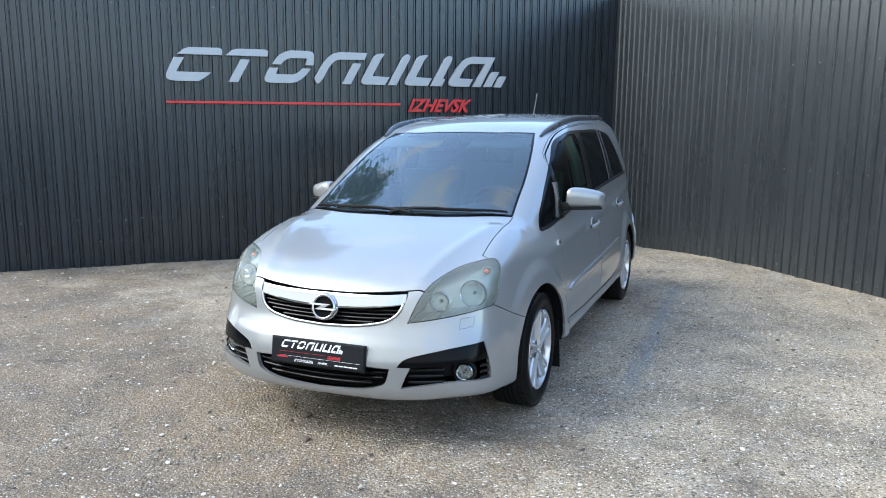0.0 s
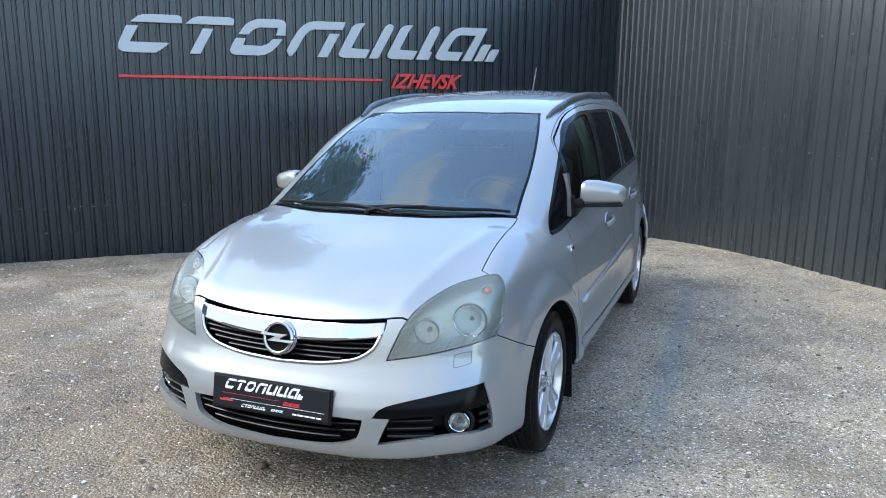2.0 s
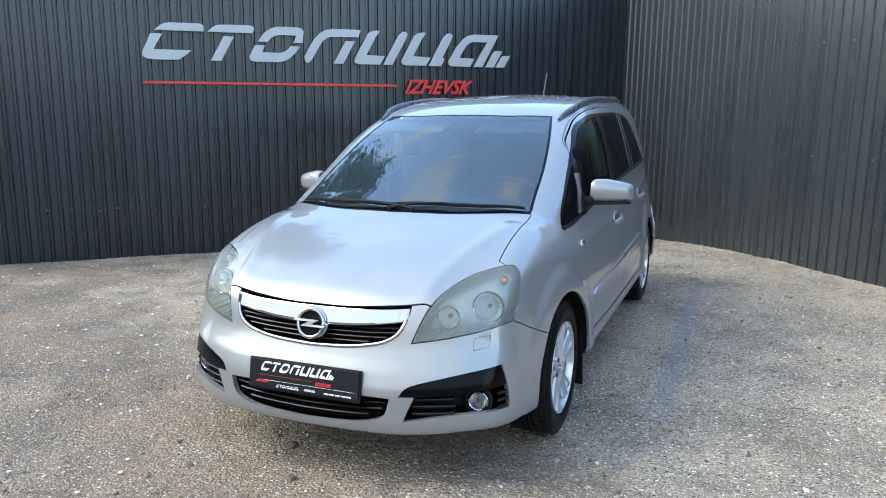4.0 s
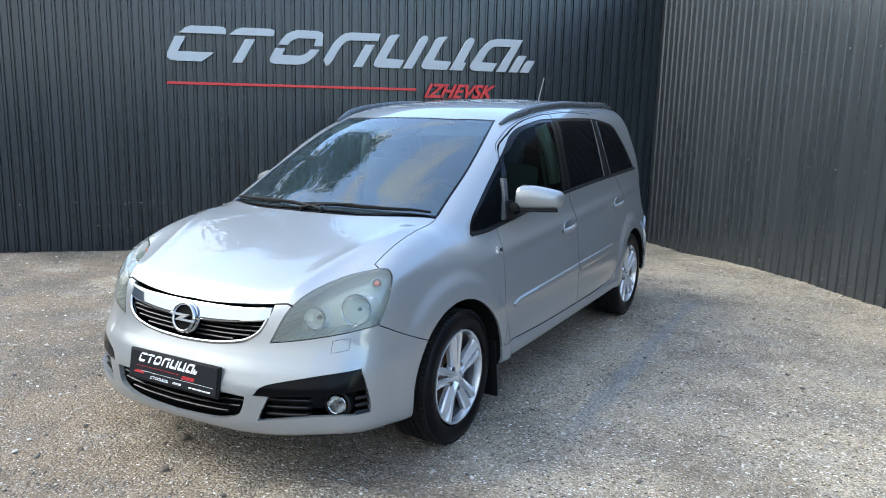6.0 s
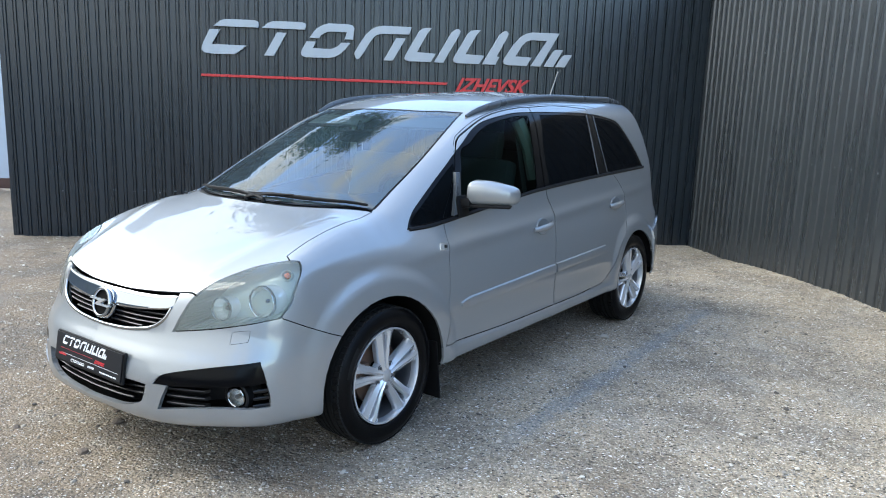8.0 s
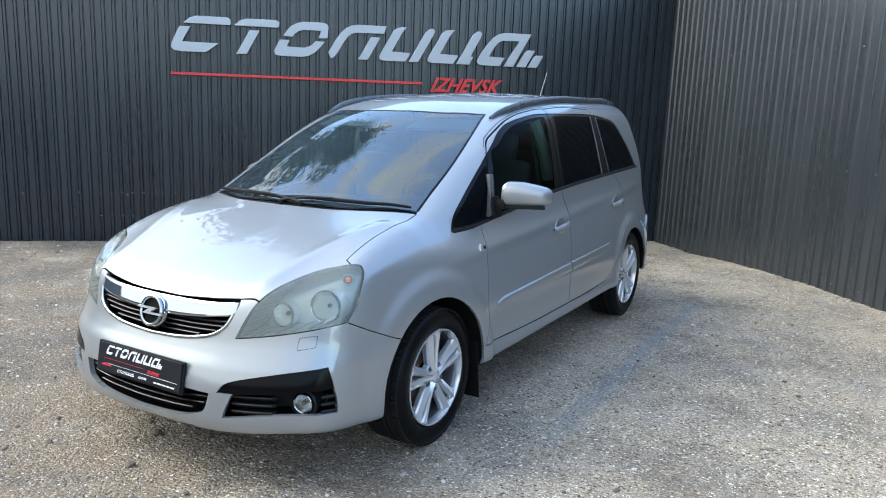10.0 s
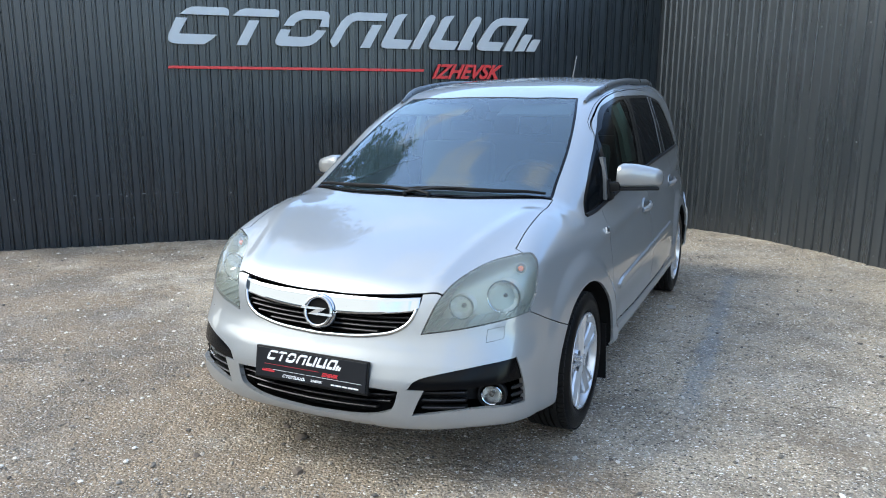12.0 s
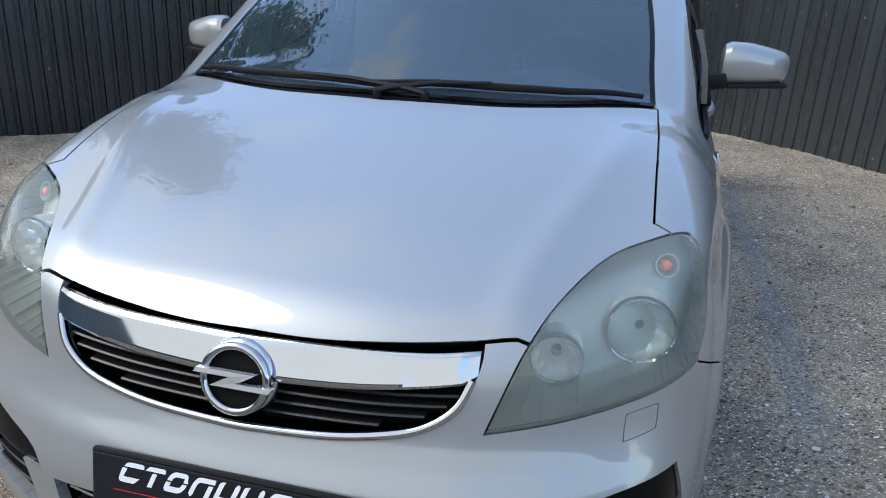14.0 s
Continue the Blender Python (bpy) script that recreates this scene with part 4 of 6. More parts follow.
skin.cut(GRILLE, "grille_hole", ["bumper", "body"], FACE, is_face)
INTAKE = rounded([(-0.02, 0.424, 0), (0.20, 0.422), (0.372, 0.414, 0), (0.358, 0.360), (0.334, 0.332), (0.25, 0.305), (0.14, 0.293), (-0.02, 0.287, 0)], 5)
skin.cut(INTAKE, "intake_hole", ["bumper"], FACE, is_face)
FOG = rounded([(0.404, 0.421, 0), (0.449, 0.465), (0.615, 0.504), (0.748, 0.523, 0), (0.764, 0.460), (0.773, 0.385), (0.773, 0.338, 0), (0.632, 0.347), (0.424, 0.320, 0), (0.445, 0.375), (0.466, 0.420, 0)], 4)
skin.cut(FOG, "fog_hole", ["bumper"], FACE, is_face)
WASHER = rounded([(0.650, 0.592), (0.650, 0.628), (0.655, 0.634), (0.696, 0.640), (0.702, 0.634), (0.702, 0.602), (0.697, 0.596), (0.656, 0.588)], 2)
skin.cut([(0.38, 0.39), (0.466, 0.419), (0.62, 0.430), (0.80, 0.438), (0.80, 0.58), (0.38, 0.58)], "brow", ["fog_hole"], FACE, is_face)
skin.panel(WASHER, "washer_cover", ["bumper"], FACE, is_face, 0.0013)
# windscreen and rear window
SCREEN = rounded([(0.060, -0.02, 0), (0.046, 0.24), (0.008, 0.40), (-0.055, 0.52), (-0.128, 0.635, 0), (-0.25, 0.620), (-0.465, 0.598), (-0.76, 0.550), (-1.008, 0.496, 0), (-0.957, 0.354), (-0.917, 0.244), (-0.892, -0.02, 0)], 5)
skin.cut(SCREEN, "screen_edge", ["body"], TOP, is_top)
skin.cut(grown(SCREEN, -0.013), "screen", ["screen_edge"], TOP, is_top)
COWL = rounded([(0.088, -0.02, 0), (0.070, 0.25), (0.028, 0.405), (-0.025, 0.51), (-0.108, 0.640, 0), (-0.15, 0.62, 0), (-0.03, 0.30, 0), (-0.01, -0.02, 0)], 4)
skin.cut(COWL, "cowl", ["body"], TOP, lambda c: (c[:, 2] > 0.9) & (c[:, 1] < 0.66))
skin.cut(rounded([(-0.02, 1.10), (0.55, 1.10), (0.62, 1.16), (0.53, 1.45), (0.44, 1.49), (-0.02, 1.50)], 4), "rear_window", ["body"], FACE, lambda c: c[:, 0] < -3.05)
# doors with their window frames
FRONT_DOOR = rounded([(-0.478, 0.955, 0), (-0.466, 0.913), (-0.452, 0.794), (-0.422, 0.611), (-0.392, 0.455), (-0.367, 0.372, 0), (-0.9, 0.361), (-1.462, 0.362, 0), (-1.456, 0.55), (-1.510, 0.806), (-1.504, 0.925), (-1.448, 1.029), (-1.430, 1.25), (-1.480, 1.514, 0), (-1.389, 1.512), (-1.155, 1.484), (-0.987, 1.440), (-0.818, 1.373), (-0.741, 1.331), (-0.675, 1.270, 0), (-0.56, 1.10)], 4)
skin.panel(FRONT_DOOR, "front_door", ["body"], SIDE, is_side)
REAR_DOOR = rounded([(-1.468, 0.362, 0), (-1.8, 0.364), (-2.14, 0.378, 0), (-2.262, 0.452), (-2.389, 0.600), (-2.512, 0.70), (-2.575, 0.860), (-2.528, 0.983), (-2.400, 1.081), (-2.24, 1.20), (-2.20, 1.35), (-2.22, 1.515, 0), (-1.80, 1.528), (-1.486, 1.515, 0), (-1.436, 1.25), (-1.454, 1.029), (-1.510, 0.925), (-1.516, 0.806), (-1.462, 0.55)], 4)
skin.panel(REAR_DOOR, "rear_door", ["body"], SIDE, is_side)
ALL = ["body", "front_door", "rear_door"]
# glazed band, then its panes
BAND = rounded([(-0.209, 0.945, 0), (-0.350, 0.945), (-0.485, 0.957), (-1.362, 1.046), (-2.21, 1.081), (-2.983, 1.099, 0), (-2.90, 1.20), (-2.808, 1.298), (-2.668, 1.418), (-2.507, 1.457), (-2.175, 1.486), (-1.746, 1.490), (-1.445, 1.488), (-1.266, 1.480), (-1.044, 1.446), (-0.903, 1.401), (-0.787, 1.340), (-0.66, 1.266), (-0.588, 1.220), (-0.463, 1.143), (-0.345, 1.068), (-0.270, 1.014)], 4)
skin.cut(BAND, "band", ALL, SIDE, is_side)
PANES = {
    "quarter_window": rounded([(-0.245, 0.962), (-0.40, 0.964), (-0.542, 0.977, 0), (-0.595, 1.12), (-0.638, 1.232, 0), (-0.54, 1.172), (-0.42, 1.095), (-0.315, 1.022)], 4),
    "front_window": rounded([(-0.592, 0.984, 0), (-1.0, 1.022), (-1.350, 1.060, 0), (-1.359, 1.148), (-1.378, 1.337), (-1.418, 1.470, 0), (-1.266, 1.464), (-1.054, 1.430), (-0.92, 1.386), (-0.807, 1.328), (-0.700, 1.262)], 4),
    "rear_window_side": rounded([(-1.501, 1.068, 0), (-1.8, 1.083), (-2.150, 1.096, 0), (-2.138, 1.321), (-2.162, 1.470, 0), (-1.8, 1.475), (-1.552, 1.473, 0), (-1.485, 1.271)], 4),
    "third_window": rounded([(-2.328, 1.102, 0), (-2.62, 1.109), (-2.930, 1.116, 0), (-2.78, 1.295), (-2.65, 1.402), (-2.50, 1.442), (-2.290, 1.460, 0), (-2.287, 1.281)], 4),
}
for tag, outline in PANES.items():
    skin.cut(outline, tag, ["band"], SIDE, is_side)
# rear bumper and tailgate joints
skin.panel([(-3.7, 0.05), (-3.7, 0.70), (-3.20, 0.70), (-3.02, 0.62), (-2.98, 0.05)], "rear_bumper", ["body"], SIDE, lambda c: c[:, 0] < -2.9)
skin.cut(rounded([(0.50, 0.78), (0.50, 1.10), (0.54, 1.20), (0.70, 1.12), (0.70, 0.78)], 3), "tail_lamp", ["body"], FACE, lambda c: c[:, 0] < -3.1)

TAIL_RED = simple("tail_lamp_red", (0.35, 0.02, 0.02), 0.15, coat=0.8)
skin.build("body_shell", "body", PAINT, both=True)
skin.build("underbody", "underbody", UNDER, both=True, rim=0)
skin.build("hood", "hood", PAINT, both=True, rim=0.007)
BUMPER_OB = skin.build("front_bumper", "bumper", PAINT, both=True, rim=0.022)
skin.build("rear_bumper", "rear_bumper", PAINT, both=True, lift=0.012)
skin.build("windshield", "screen", WINDSHIELD, both=True, lift=-0.003, rim=0.004)
skin.build("windshield_seal", "screen_edge", GLOSS_BLACK, both=True, lift=-0.003, rim=0.006)
skin.build("cowl_panel", "cowl", BLACK, both=True, lift=-0.012, rim=0.03)
skin.build("rear_window", "rear_window", TINT, both=True, lift=-0.003)
doors = {}
for flip, hand in ((False, 1), (True, -1)):
    for tag in ("front_door", "rear_door"):
        doors[(tag, hand)] = skin.build(tag, tag, PAINT, mirror=flip)
    skin.build("window_surround", "band", GLOSS_BLACK, mirror=flip, lift=-0.004, rim=0.006)
    skin.build("quarter_window", "quarter_window", TINT, mirror=flip, lift=-0.006, rim=0.003)
    skin.build("front_window", "front_window", GLASS, doors[("front_door", hand)], mirror=flip, lift=-0.007, rim=0.003)
    skin.build("rear_window", "rear_window_side", TINT, doors[("rear_door", hand)], mirror=flip, lift=-0.007, rim=0.003)
    skin.build("third_window", "third_window", TINT, mirror=flip, lift=-0.006, rim=0.003)
    skin.build("washer_cover", "washer_cover", PAINT, mirror=flip, rim=0.004)
    skin.build("tail_lamp", "tail_lamp", TAIL_RED, mirror=flip, lift=0.004)


@functools.lru_cache(maxsize=None)
def front_x(y, z):
    """How far ahead the skin lies at a height and a side offset."""
    lo, hi = 0.0, 1.2
    for _ in range(19):
        mid = (lo + hi) / 2
        if body(np.array([mid, y, z])) < 0:
            lo = mid
        else:
            hi = mid
    return lo


@functools.lru_cache(maxsize=None)
def side_y(x, z):
    lo, hi = 0.2, 1.2
    for _ in range(19):
        mid = (lo + hi) / 2
        if body(np.array([x, mid, z])) < 0:
            lo = mid
        else:
            hi = mid
    return lo


@functools.lru_cache(maxsize=None)
def top_z(x, y):
    lo, hi = 0.6, 1.9
    for _ in range(19):
        mid = (lo + hi) / 2
        if body(np.array([x, y, mid])) < 0:
            lo = mid
        else:
            hi = mid
    return lo


def strip_on_face(bm, ys, z_low, z_high, depth, thick):
    """A louvre along the nose from ys[0] to ys[-1]."""
    rows = []
    for y in ys:
        zl, zh = z_low(y), z_high(y)
        xa, xb = front_x(abs(y), zl), front_x(abs(y), zh)
        rows.append([bm.verts.new(q) for q in ((xa - depth - 0.010, y, zl), (xb - depth - 0.001, y, zh - 0.003), (xb - depth - 0.004, y, zh), (xb - depth - thick, y, zh), (xa - depth - thick, y, zl))])
    for a, b in zip(rows, rows[1:]):
        for j in range(5):
            bm.faces.new((a[j], a[(j + 1) % 5], b[(j + 1) % 5], b[j]))
    bm.faces.new(rows[0])
    bm.faces.new(rows[-1][::-1])


def both_sides(outline):
    """Mirrors a half outline that starts and ends at the middle."""
    half = [(max(y, 0.0), z) for y, z in outline if y > -0.015]
    return half + [(-y, z) for y, z in half[::-1] if y > 1e-6]


# ---- grille ----
def build_grille():
    g = new("grille")
    g.parent = CAR
    full = both_sides(grown(GRILLE, -0.001))
    ys = np.linspace(-0.41, 0.41, 35)
    gl = [(abs(y), z) for y, z in GRILLE]

    def lower(y):
        zs = [z1 + (z2 - z1) * (abs(y) - y1) / (y2 - y1) for (y1, z1), (y2, z2) in zip(gl, gl[1:] + gl[:1]) if min(y1, y2) <= abs(y) <= max(y1, y2) and abs(y2 - y1) > 1e-6]
        return min(zs) if zs else 0.70

    bm = bmesh.new()
    strip_on_face(bm, np.linspace(-0.43, 0.43, 35), lambda y: max(lower(min(abs(y), 0.419)) - 0.01, 0.55), lambda y: 0.775, 0.060, 0.02)
    part("backing", bm, UNDER, g)
    # one broad chrome bar that leans back with the nose, and a thin chrome frame below
    bm = bmesh.new()
    rows = []
    for y in np.linspace(-0.407, 0.407, 37):
        a = abs(y)
        end = float(step(0.385, 0.407, a))
        zl, zh = 0.670 + 0.030 * (a / 0.4) ** 2 + 0.008 * end, 0.737 + 0.008 * (a / 0.4) ** 2 + 0.006 * (a / 0.4) ** 8 - 0.003 * end
        ring = []
        zm = (zl + zh) / 2
        xm = front_x(a, zm) + 0.003 - 0.004 * end
        for k in range(11):
            t = k / 10
            z = zl + (zh - zl) * t
            ring.append((xm - (z - zm) * 0.44 - 0.004 * (1 - min(1.0, t / 0.1)) ** 2 - 0.004 * max(0.0, (t - 0.9) / 0.1) ** 2, y, z))
        ring += [(ring[-1][0] - 0.03, y, zh), (ring[0][0] - 0.03, y, zl)]
        rows.append([bm.verts.new(q) for q in ring])
    for a, b in zip(rows, rows[1:]):
        for j in range(len(a)):
            bm.faces.new((a[j], a[(j + 1) % len(a)], b[(j + 1) % len(a)], b[j]))
    bm.faces.new(rows[0])
    bm.faces.new(rows[-1][::-1])
    part("chrome_bar", bm, CHROME, g, "broad polished chrome bar")
    bm = bmesh.new()
    strip_on_face(bm, np.linspace(-0.388, 0.388, 35), lambda y: 0.728, lambda y: 0.776, 0.020, 0.02)
    part("top_seal", bm, UNDER, g)
    bm = bmesh.new()
    pts = sorted([(y, z) for y, z in GRILLE if y > 0.005 and z < 0.712], key=lambda q: math.atan2(q[1] - 0.80, q[0]))
    pts = [(-y, z) for y, z in pts][::-1] + pts
    tube(bm, [(front_x(abs(y), z) - 0.003, y * 0.985, z + 0.006 * float(step(0.72, 0.60, z))) for y, z in pts], 0.0085, 10)
    part("chrome_frame", bm, CHROME, g, "polished chrome lower frame")
    # black louvres
    for z0 in (0.602, 0.620, 0.638, 0.656):
        bm = bmesh.new()
        w = 0.25 if z0 < 0.61 else 0.325 if z0 < 0.63 else (0.360 if z0 < 0.65 else 0.380)
        strip_on_face(bm, np.linspace(-w, w, 25), lambda y: z0 + 0.010 * (abs(y) / 0.4) ** 2, lambda y: z0 + 0.010 + 0.010 * (abs(y) / 0.4) ** 2, 0.012, 0.03)
        part("louvre", bm, LOUVRE, g)
    # round badge: a ring with a plain slanted bar, on a black disc
    cx = front_x(0.0, 0.672) + 0.014
    tilt = Matrix.Translation((cx, 0, 0.672)) @ pose(0, 0, 0, 0, -14, 0)
    badge = new("badge")
    badge.parent = g
    badge.matrix_local = tilt
    bm = bmesh.new()
    ring = [(0.0580 + 0.0078 * math.cos(2 * math.pi * k / 10), 0.008 * math.sin(2 * math.pi * k / 10)) for k in range(10)]
    revolve(bm, ring, 48, 'x', closed=True)
    part("badge_ring", bm, CHROME, badge, "polished chrome ring")
    bm = bmesh.new()
    revolve(bm, [(0.058, -0.034), (0.069, -0.030), (0.071, -0.024), (0.069, -0.017), (0.064, -0.012), (0.058, -0.010)], 48, 'x')
    part("badge_collar", bm, CHROME, badge, "polished chrome collar")
    bm = bmesh.new()
    bar = [(-0.072, 0.006), (-0.066, 0.015), (0.042, 0.015), (0.020, 0.002), (0.004, -0.006), (0.072, -0.006), (0.066, -0.015), (-0.042, -0.015), (-0.020, -0.002), (-0.004, 0.006)]
    prism(bm, [(y, z) for y, z in bar], lambda u, v, d: Vector((0.010 - d + 0.004 * (v > 0), u, v)), 0.0, 0.014)
    part("badge_bar", bm, BADGE, badge, "polished chrome slanted bar", smooth=False)
    bm = bmesh.new()
    revolve(bm, [(0.0, -0.006), (0.058, -0.006), (0.058, -0.03), (0.0, -0.03)], 40, 'x')
    part("badge_disc", bm, UNDER, badge)
    return g


build_grille()


# ---- bumper openings, number plate, fog lamps ----
def build_bumper_parts():
    bm = bmesh.new()
    zt, zb = 0.434, curve((0, 0.292), (0.16, 0.298), (0.316, 0.318), (0.40, 0.38))
    strip_on_face(bm, np.linspace(-0.39, 0.39, 25), lambda y: float(zb(abs(y))) - 0.006, lambda y: zt, 0.055, 0.02)
    part("intake_backing", bm, UNDER, BUMPER_OB)
    for z0, w in ((0.322, 0.28), (0.347, 0.335), (0.372, 0.35), (0.397, 0.36)):
        bm = bmesh.new()
        strip_on_face(bm, np.linspace(-w, w, 21), lambda y: z0 + 0.012 * (y / 0.36) ** 2, lambda y: z0 + 0.011 + 0.012 * (y / 0.36) ** 2, 0.016, 0.03)
        part("intake_louvre", bm, LOUVRE, BUMPER_OB)
    # number plate on its holder
    pl = new("number_plate")
    pl.parent = CAR
    pl.matrix_local = Matrix.Translation((0.9215, 0, 0.4545)) @ pose(0, 0, 0, 0, 0, 90) @ pose(0, 0, 0, 80)
    bm = bmesh.new()
    box(bm, (0.530, 0.128, 0.014), (0, 0, -0.012), bevel=0.005)
    part("plate_holder", bm, BLACK, pl, smooth=False)
    bm = bmesh.new()
    box(bm, (0.516, 0.112, 0.004), (0, 0.002, -0.002), bevel=0.0015)
    part("plate_face", bm, PLATE_BLACK, pl, "glossy black printed plate face", smooth=False)
    k = 0.275 / 4.09

    def print_shape(outline, mat, x0, y0, kk):
        bm = bmesh.new()
        prism(bm, [(x0 + u * kk, y0 + v * kk) for u, v in outline], lambda u, v, d: Vector((u, v, d)), 0.0012, 0.0)
        part("print_shape", bm, mat, pl, smooth=False)

    sign_shapes(lambda o: print_shape([(u, v * 1.22) for u, v in o], PRINT_WHITE, -0.205, 0.0135, k * 1.28))
    sign_shapes(lambda o: print_shape([(u, v * 1.2) for u, v in o], PRINT_WHITE, -0.125, -0.0475, k * 0.40))
    for x0, x1, y, h, mat in ((-0.215, 0.045, -0.0035, 0.0012, PRINT_RED), (-0.19, 0.24, -0.0235, 0.0012, PRINT_WHITE), (-0.225, -0.165, -0.030, 0.006, PRINT_RED), (-0.21, -0.175, -0.024, 0.0025, PRINT_RED)):
        bm = bmesh.new()
        box(bm, (x1 - x0, h, 0.001), ((x0 + x1) / 2, y, 0.0006))
        part("print_bar", bm, mat, pl, smooth=False)
    for x0, x1 in ((0.105, 0.122), (0.126, 0.152), (0.157, 0.178), (0.182, 0.203), (0.207, 0.228)):
        bm = bmesh.new()
        box(bm, (x1 - x0, 0.0055, 0.001), ((x0 + x1) / 2, -0.0435, 0.0006))
        part("print_bar", bm, PRINT_WHITE, pl, smooth=False)
    word("IZHEVSK", 0.013, PRINT_RED, pl, Matrix.Translation((0.060, -0.0175, 0.0006)), "print_word", 0.4, 0.0006, 0.078, 0.0008)
    word("IZHEVSK", 0.008, PRINT_WHITE, pl, Matrix.Translation((0.010, -0.0465, 0.0006)), "print_word", 0.4, 0.0005, 0.055, 0.0004)
    for s in (1, -1):
        pan = new("fog_recess")
        pan.parent = BUMPER_OB
        skin.build("recess_back", "fog_hole", BLACK, pan, mirror=s < 0, lift=-0.10, rim=0)
        skin.build("brow", "brow", BROW_BLACK, pan, "gloss black brow over the fog lamp", mirror=s < 0, lift=-0.007, rim=0.05)
        for z0 in (0.340, 0.369, 0.398):
            for ya, yb in ((0.452, 0.600), (0.738, 0.764)):
                bm = bmesh.new()
                strip_on_face(bm, [s * q for q in np.linspace(ya, yb, 7)], lambda y: z0, lambda y: z0 + 0.013, 0.014, 0.03)
                part("fog_louvre", bm, LOUVRE, pan)
        # lamp in a black cup
        c = Vector((0.688, s * 0.668, 0.376))
        m = Matrix.Translation(c) @ pose(0, 0, 0, 0, 0, s * 12)
        bm = bmesh.new()
        revolve(bm, [(0.056, -0.03), (0.058, 0.002), (0.053, 0.006), (0.046, 0.004), (0.041, -0.02)], 32, 'x', m)
        part("lamp_cup", bm, BLACK, pan)
        bm = bmesh.new()
        revolve(bm, [(0.036, 0.002), (0.033, -0.008), (0.025, -0.022), (0.013, -0.031), (0.0, -0.034)], 32, 'x', m)
        part("fog_reflector", bm, REFLECT, pan, "bright round fog lamp reflector")
        bm = bmesh.new()
        revolve(bm, [(0.036, 0.0), (0.036, 0.008), (0.0385, 0.010), (0.041, 0.008), (0.0415, -0.006)], 32, 'x', m)
        part("fog_ring", bm, CHROME, pan, "thin bright ring")
        bm = bmesh.new()
        revolve(bm, [(0.0, 0.004), (0.009, 0.002), (0.010, -0.028)], 16, 'x', m)
        part("fog_bulb_cap", bm, BARREL, pan)
        bm = bmesh.new()
        revolve(bm, [(0.037, 0.002), (0.027, 0.009), (0.015, 0.0125), (0.0, 0.013)], 32, 'x', m)
        part("fog_lens", bm, FOG_GLASS, pan, "clear domed glass")


build_bumper_parts()


# ---- headlights ----
def build_headlight(s):
    hl = new("headlight")
    hl.parent = CAR
    skin.build("lens_cover", "headlight", LENS, hl, "hazy clear plastic lens cover", mirror=s < 0, lift=0.001, rim=0)
    # housing: the lens outline carried inwards and drawn together
    v, f, _ = skin.take("headlight", rim=0)
    mid = v.mean(0)
    back = mid + (v - mid) * (0.75, 0.93, 0.90) + (-0.125, -0.012, 0.0)
    bm = bmesh.new()
    vs = [bm.verts.new((q[0], s * q[1], q[2])) for q in back]
    for g in f:
        bm.faces.new([vs[q] for q in g])
    rim = [e for e in bm.edges if len(e.link_faces) == 1]
    ext = bmesh.ops.extrude_edge_only(bm, edges=rim)
    for q in ext["geom"]:
        if isinstance(q, bmesh.types.BMVert):
            p = v[np.argmin(np.sum((back - np.array((q.co.x, s * q.co.y, q.co.z))) ** 2, axis=1))]
            q.co = Vector((p[0] - 0.013, s * p[1], p[2]))
    part("lamp_housing", bm, LAMP_GREY, hl, "grey lamp housing")
    for (x, y, z, r, name) in ((0.625, 0.518, 0.692, 0.044, "low"), (0.535, 0.656, 0.727, 0.060, "high")):
        m = Matrix.Translation((x, s * y, z)) @ pose(0, 0, 0, 0, -4, s * 8)
        bm = bmesh.new()
        # bowl of flat bright facets
        rows = []
        for q, (rr, xx) in enumerate(((1.0, 0.010), (0.88, -0.012), (0.68, -0.030), (0.42, -0.042), (0.20, -0.047))):
            rows.append([bm.verts.new(m @ Vector((xx + 0.003 * (-1) ** k * (q in (1, 2)), r * rr * math.cos(2 * math.pi * k / 26), r * rr * math.sin(2 * math.pi * k / 26)))) for k in range(26)])
        for a, b in zip(rows, rows[1:]):
            for k in range(26):
                bm.faces.new((a[k], a[(k + 1) % 26], b[(k + 1) % 26], b[k]))
        bm.faces.new(rows[-1])
        refl = part("reflector", bm, REFLECT, hl, "mirror-bright lamp bowl", smooth=False)
        bm = bmesh.new()
        revolve(bm, [(r * 1.00, 0.006), (r * 1.00, 0.016), (r * 1.05, 0.019), (r * 1.10, 0.015), (r * 1.10, 0.004)], 48, 'x', m)
        part("bowl_ring", bm, CHROME, refl, "thin bright ring")
        bm = bmesh.new()
        # bright ribbed sleeve behind the ring
        revolve(bm, [(r * 1.08, 0.006), (r * 1.07, -0.014), (r * 1.09, -0.016), (r * 1.08, -0.040), (r * 1.10, -0.042), (r * 1.12, -0.085)], 48, 'x', m)
        part("bowl_sleeve", bm, REFLECT, refl)
        bm = bmesh.new()
        revolve(bm, [(0.0, -0.012), (0.006, -0.014), (0.010, -0.022), (0.010, -0.055)], 16, 'x', m)
        part("bulb", bm, BARREL, refl)
        bm = bmesh.new()
        revolve(bm, [(r, 0.010), (r * 0.75, 0.018), (r * 0.4, 0.023), (0.0, 0.025)], 32, 'x', m)
        part("lamp_glass", bm, LAMP_GLASS, refl)
    # amber indicator
    bm = bmesh.new()
    m = Matrix.Translation((0.445, s * 0.690, 0.824)) @ pose(0, 0, 0, 0, -20, s * 24) @ Matrix.Diagonal((0.72, 0.72, 0.72, 1))
    revolve(bm, [(0.032, -0.02), (0.033, 0.008), (0.029, 0.008), (0.018, -0.015), (0.0, -0.02)], 24, 'x', m)
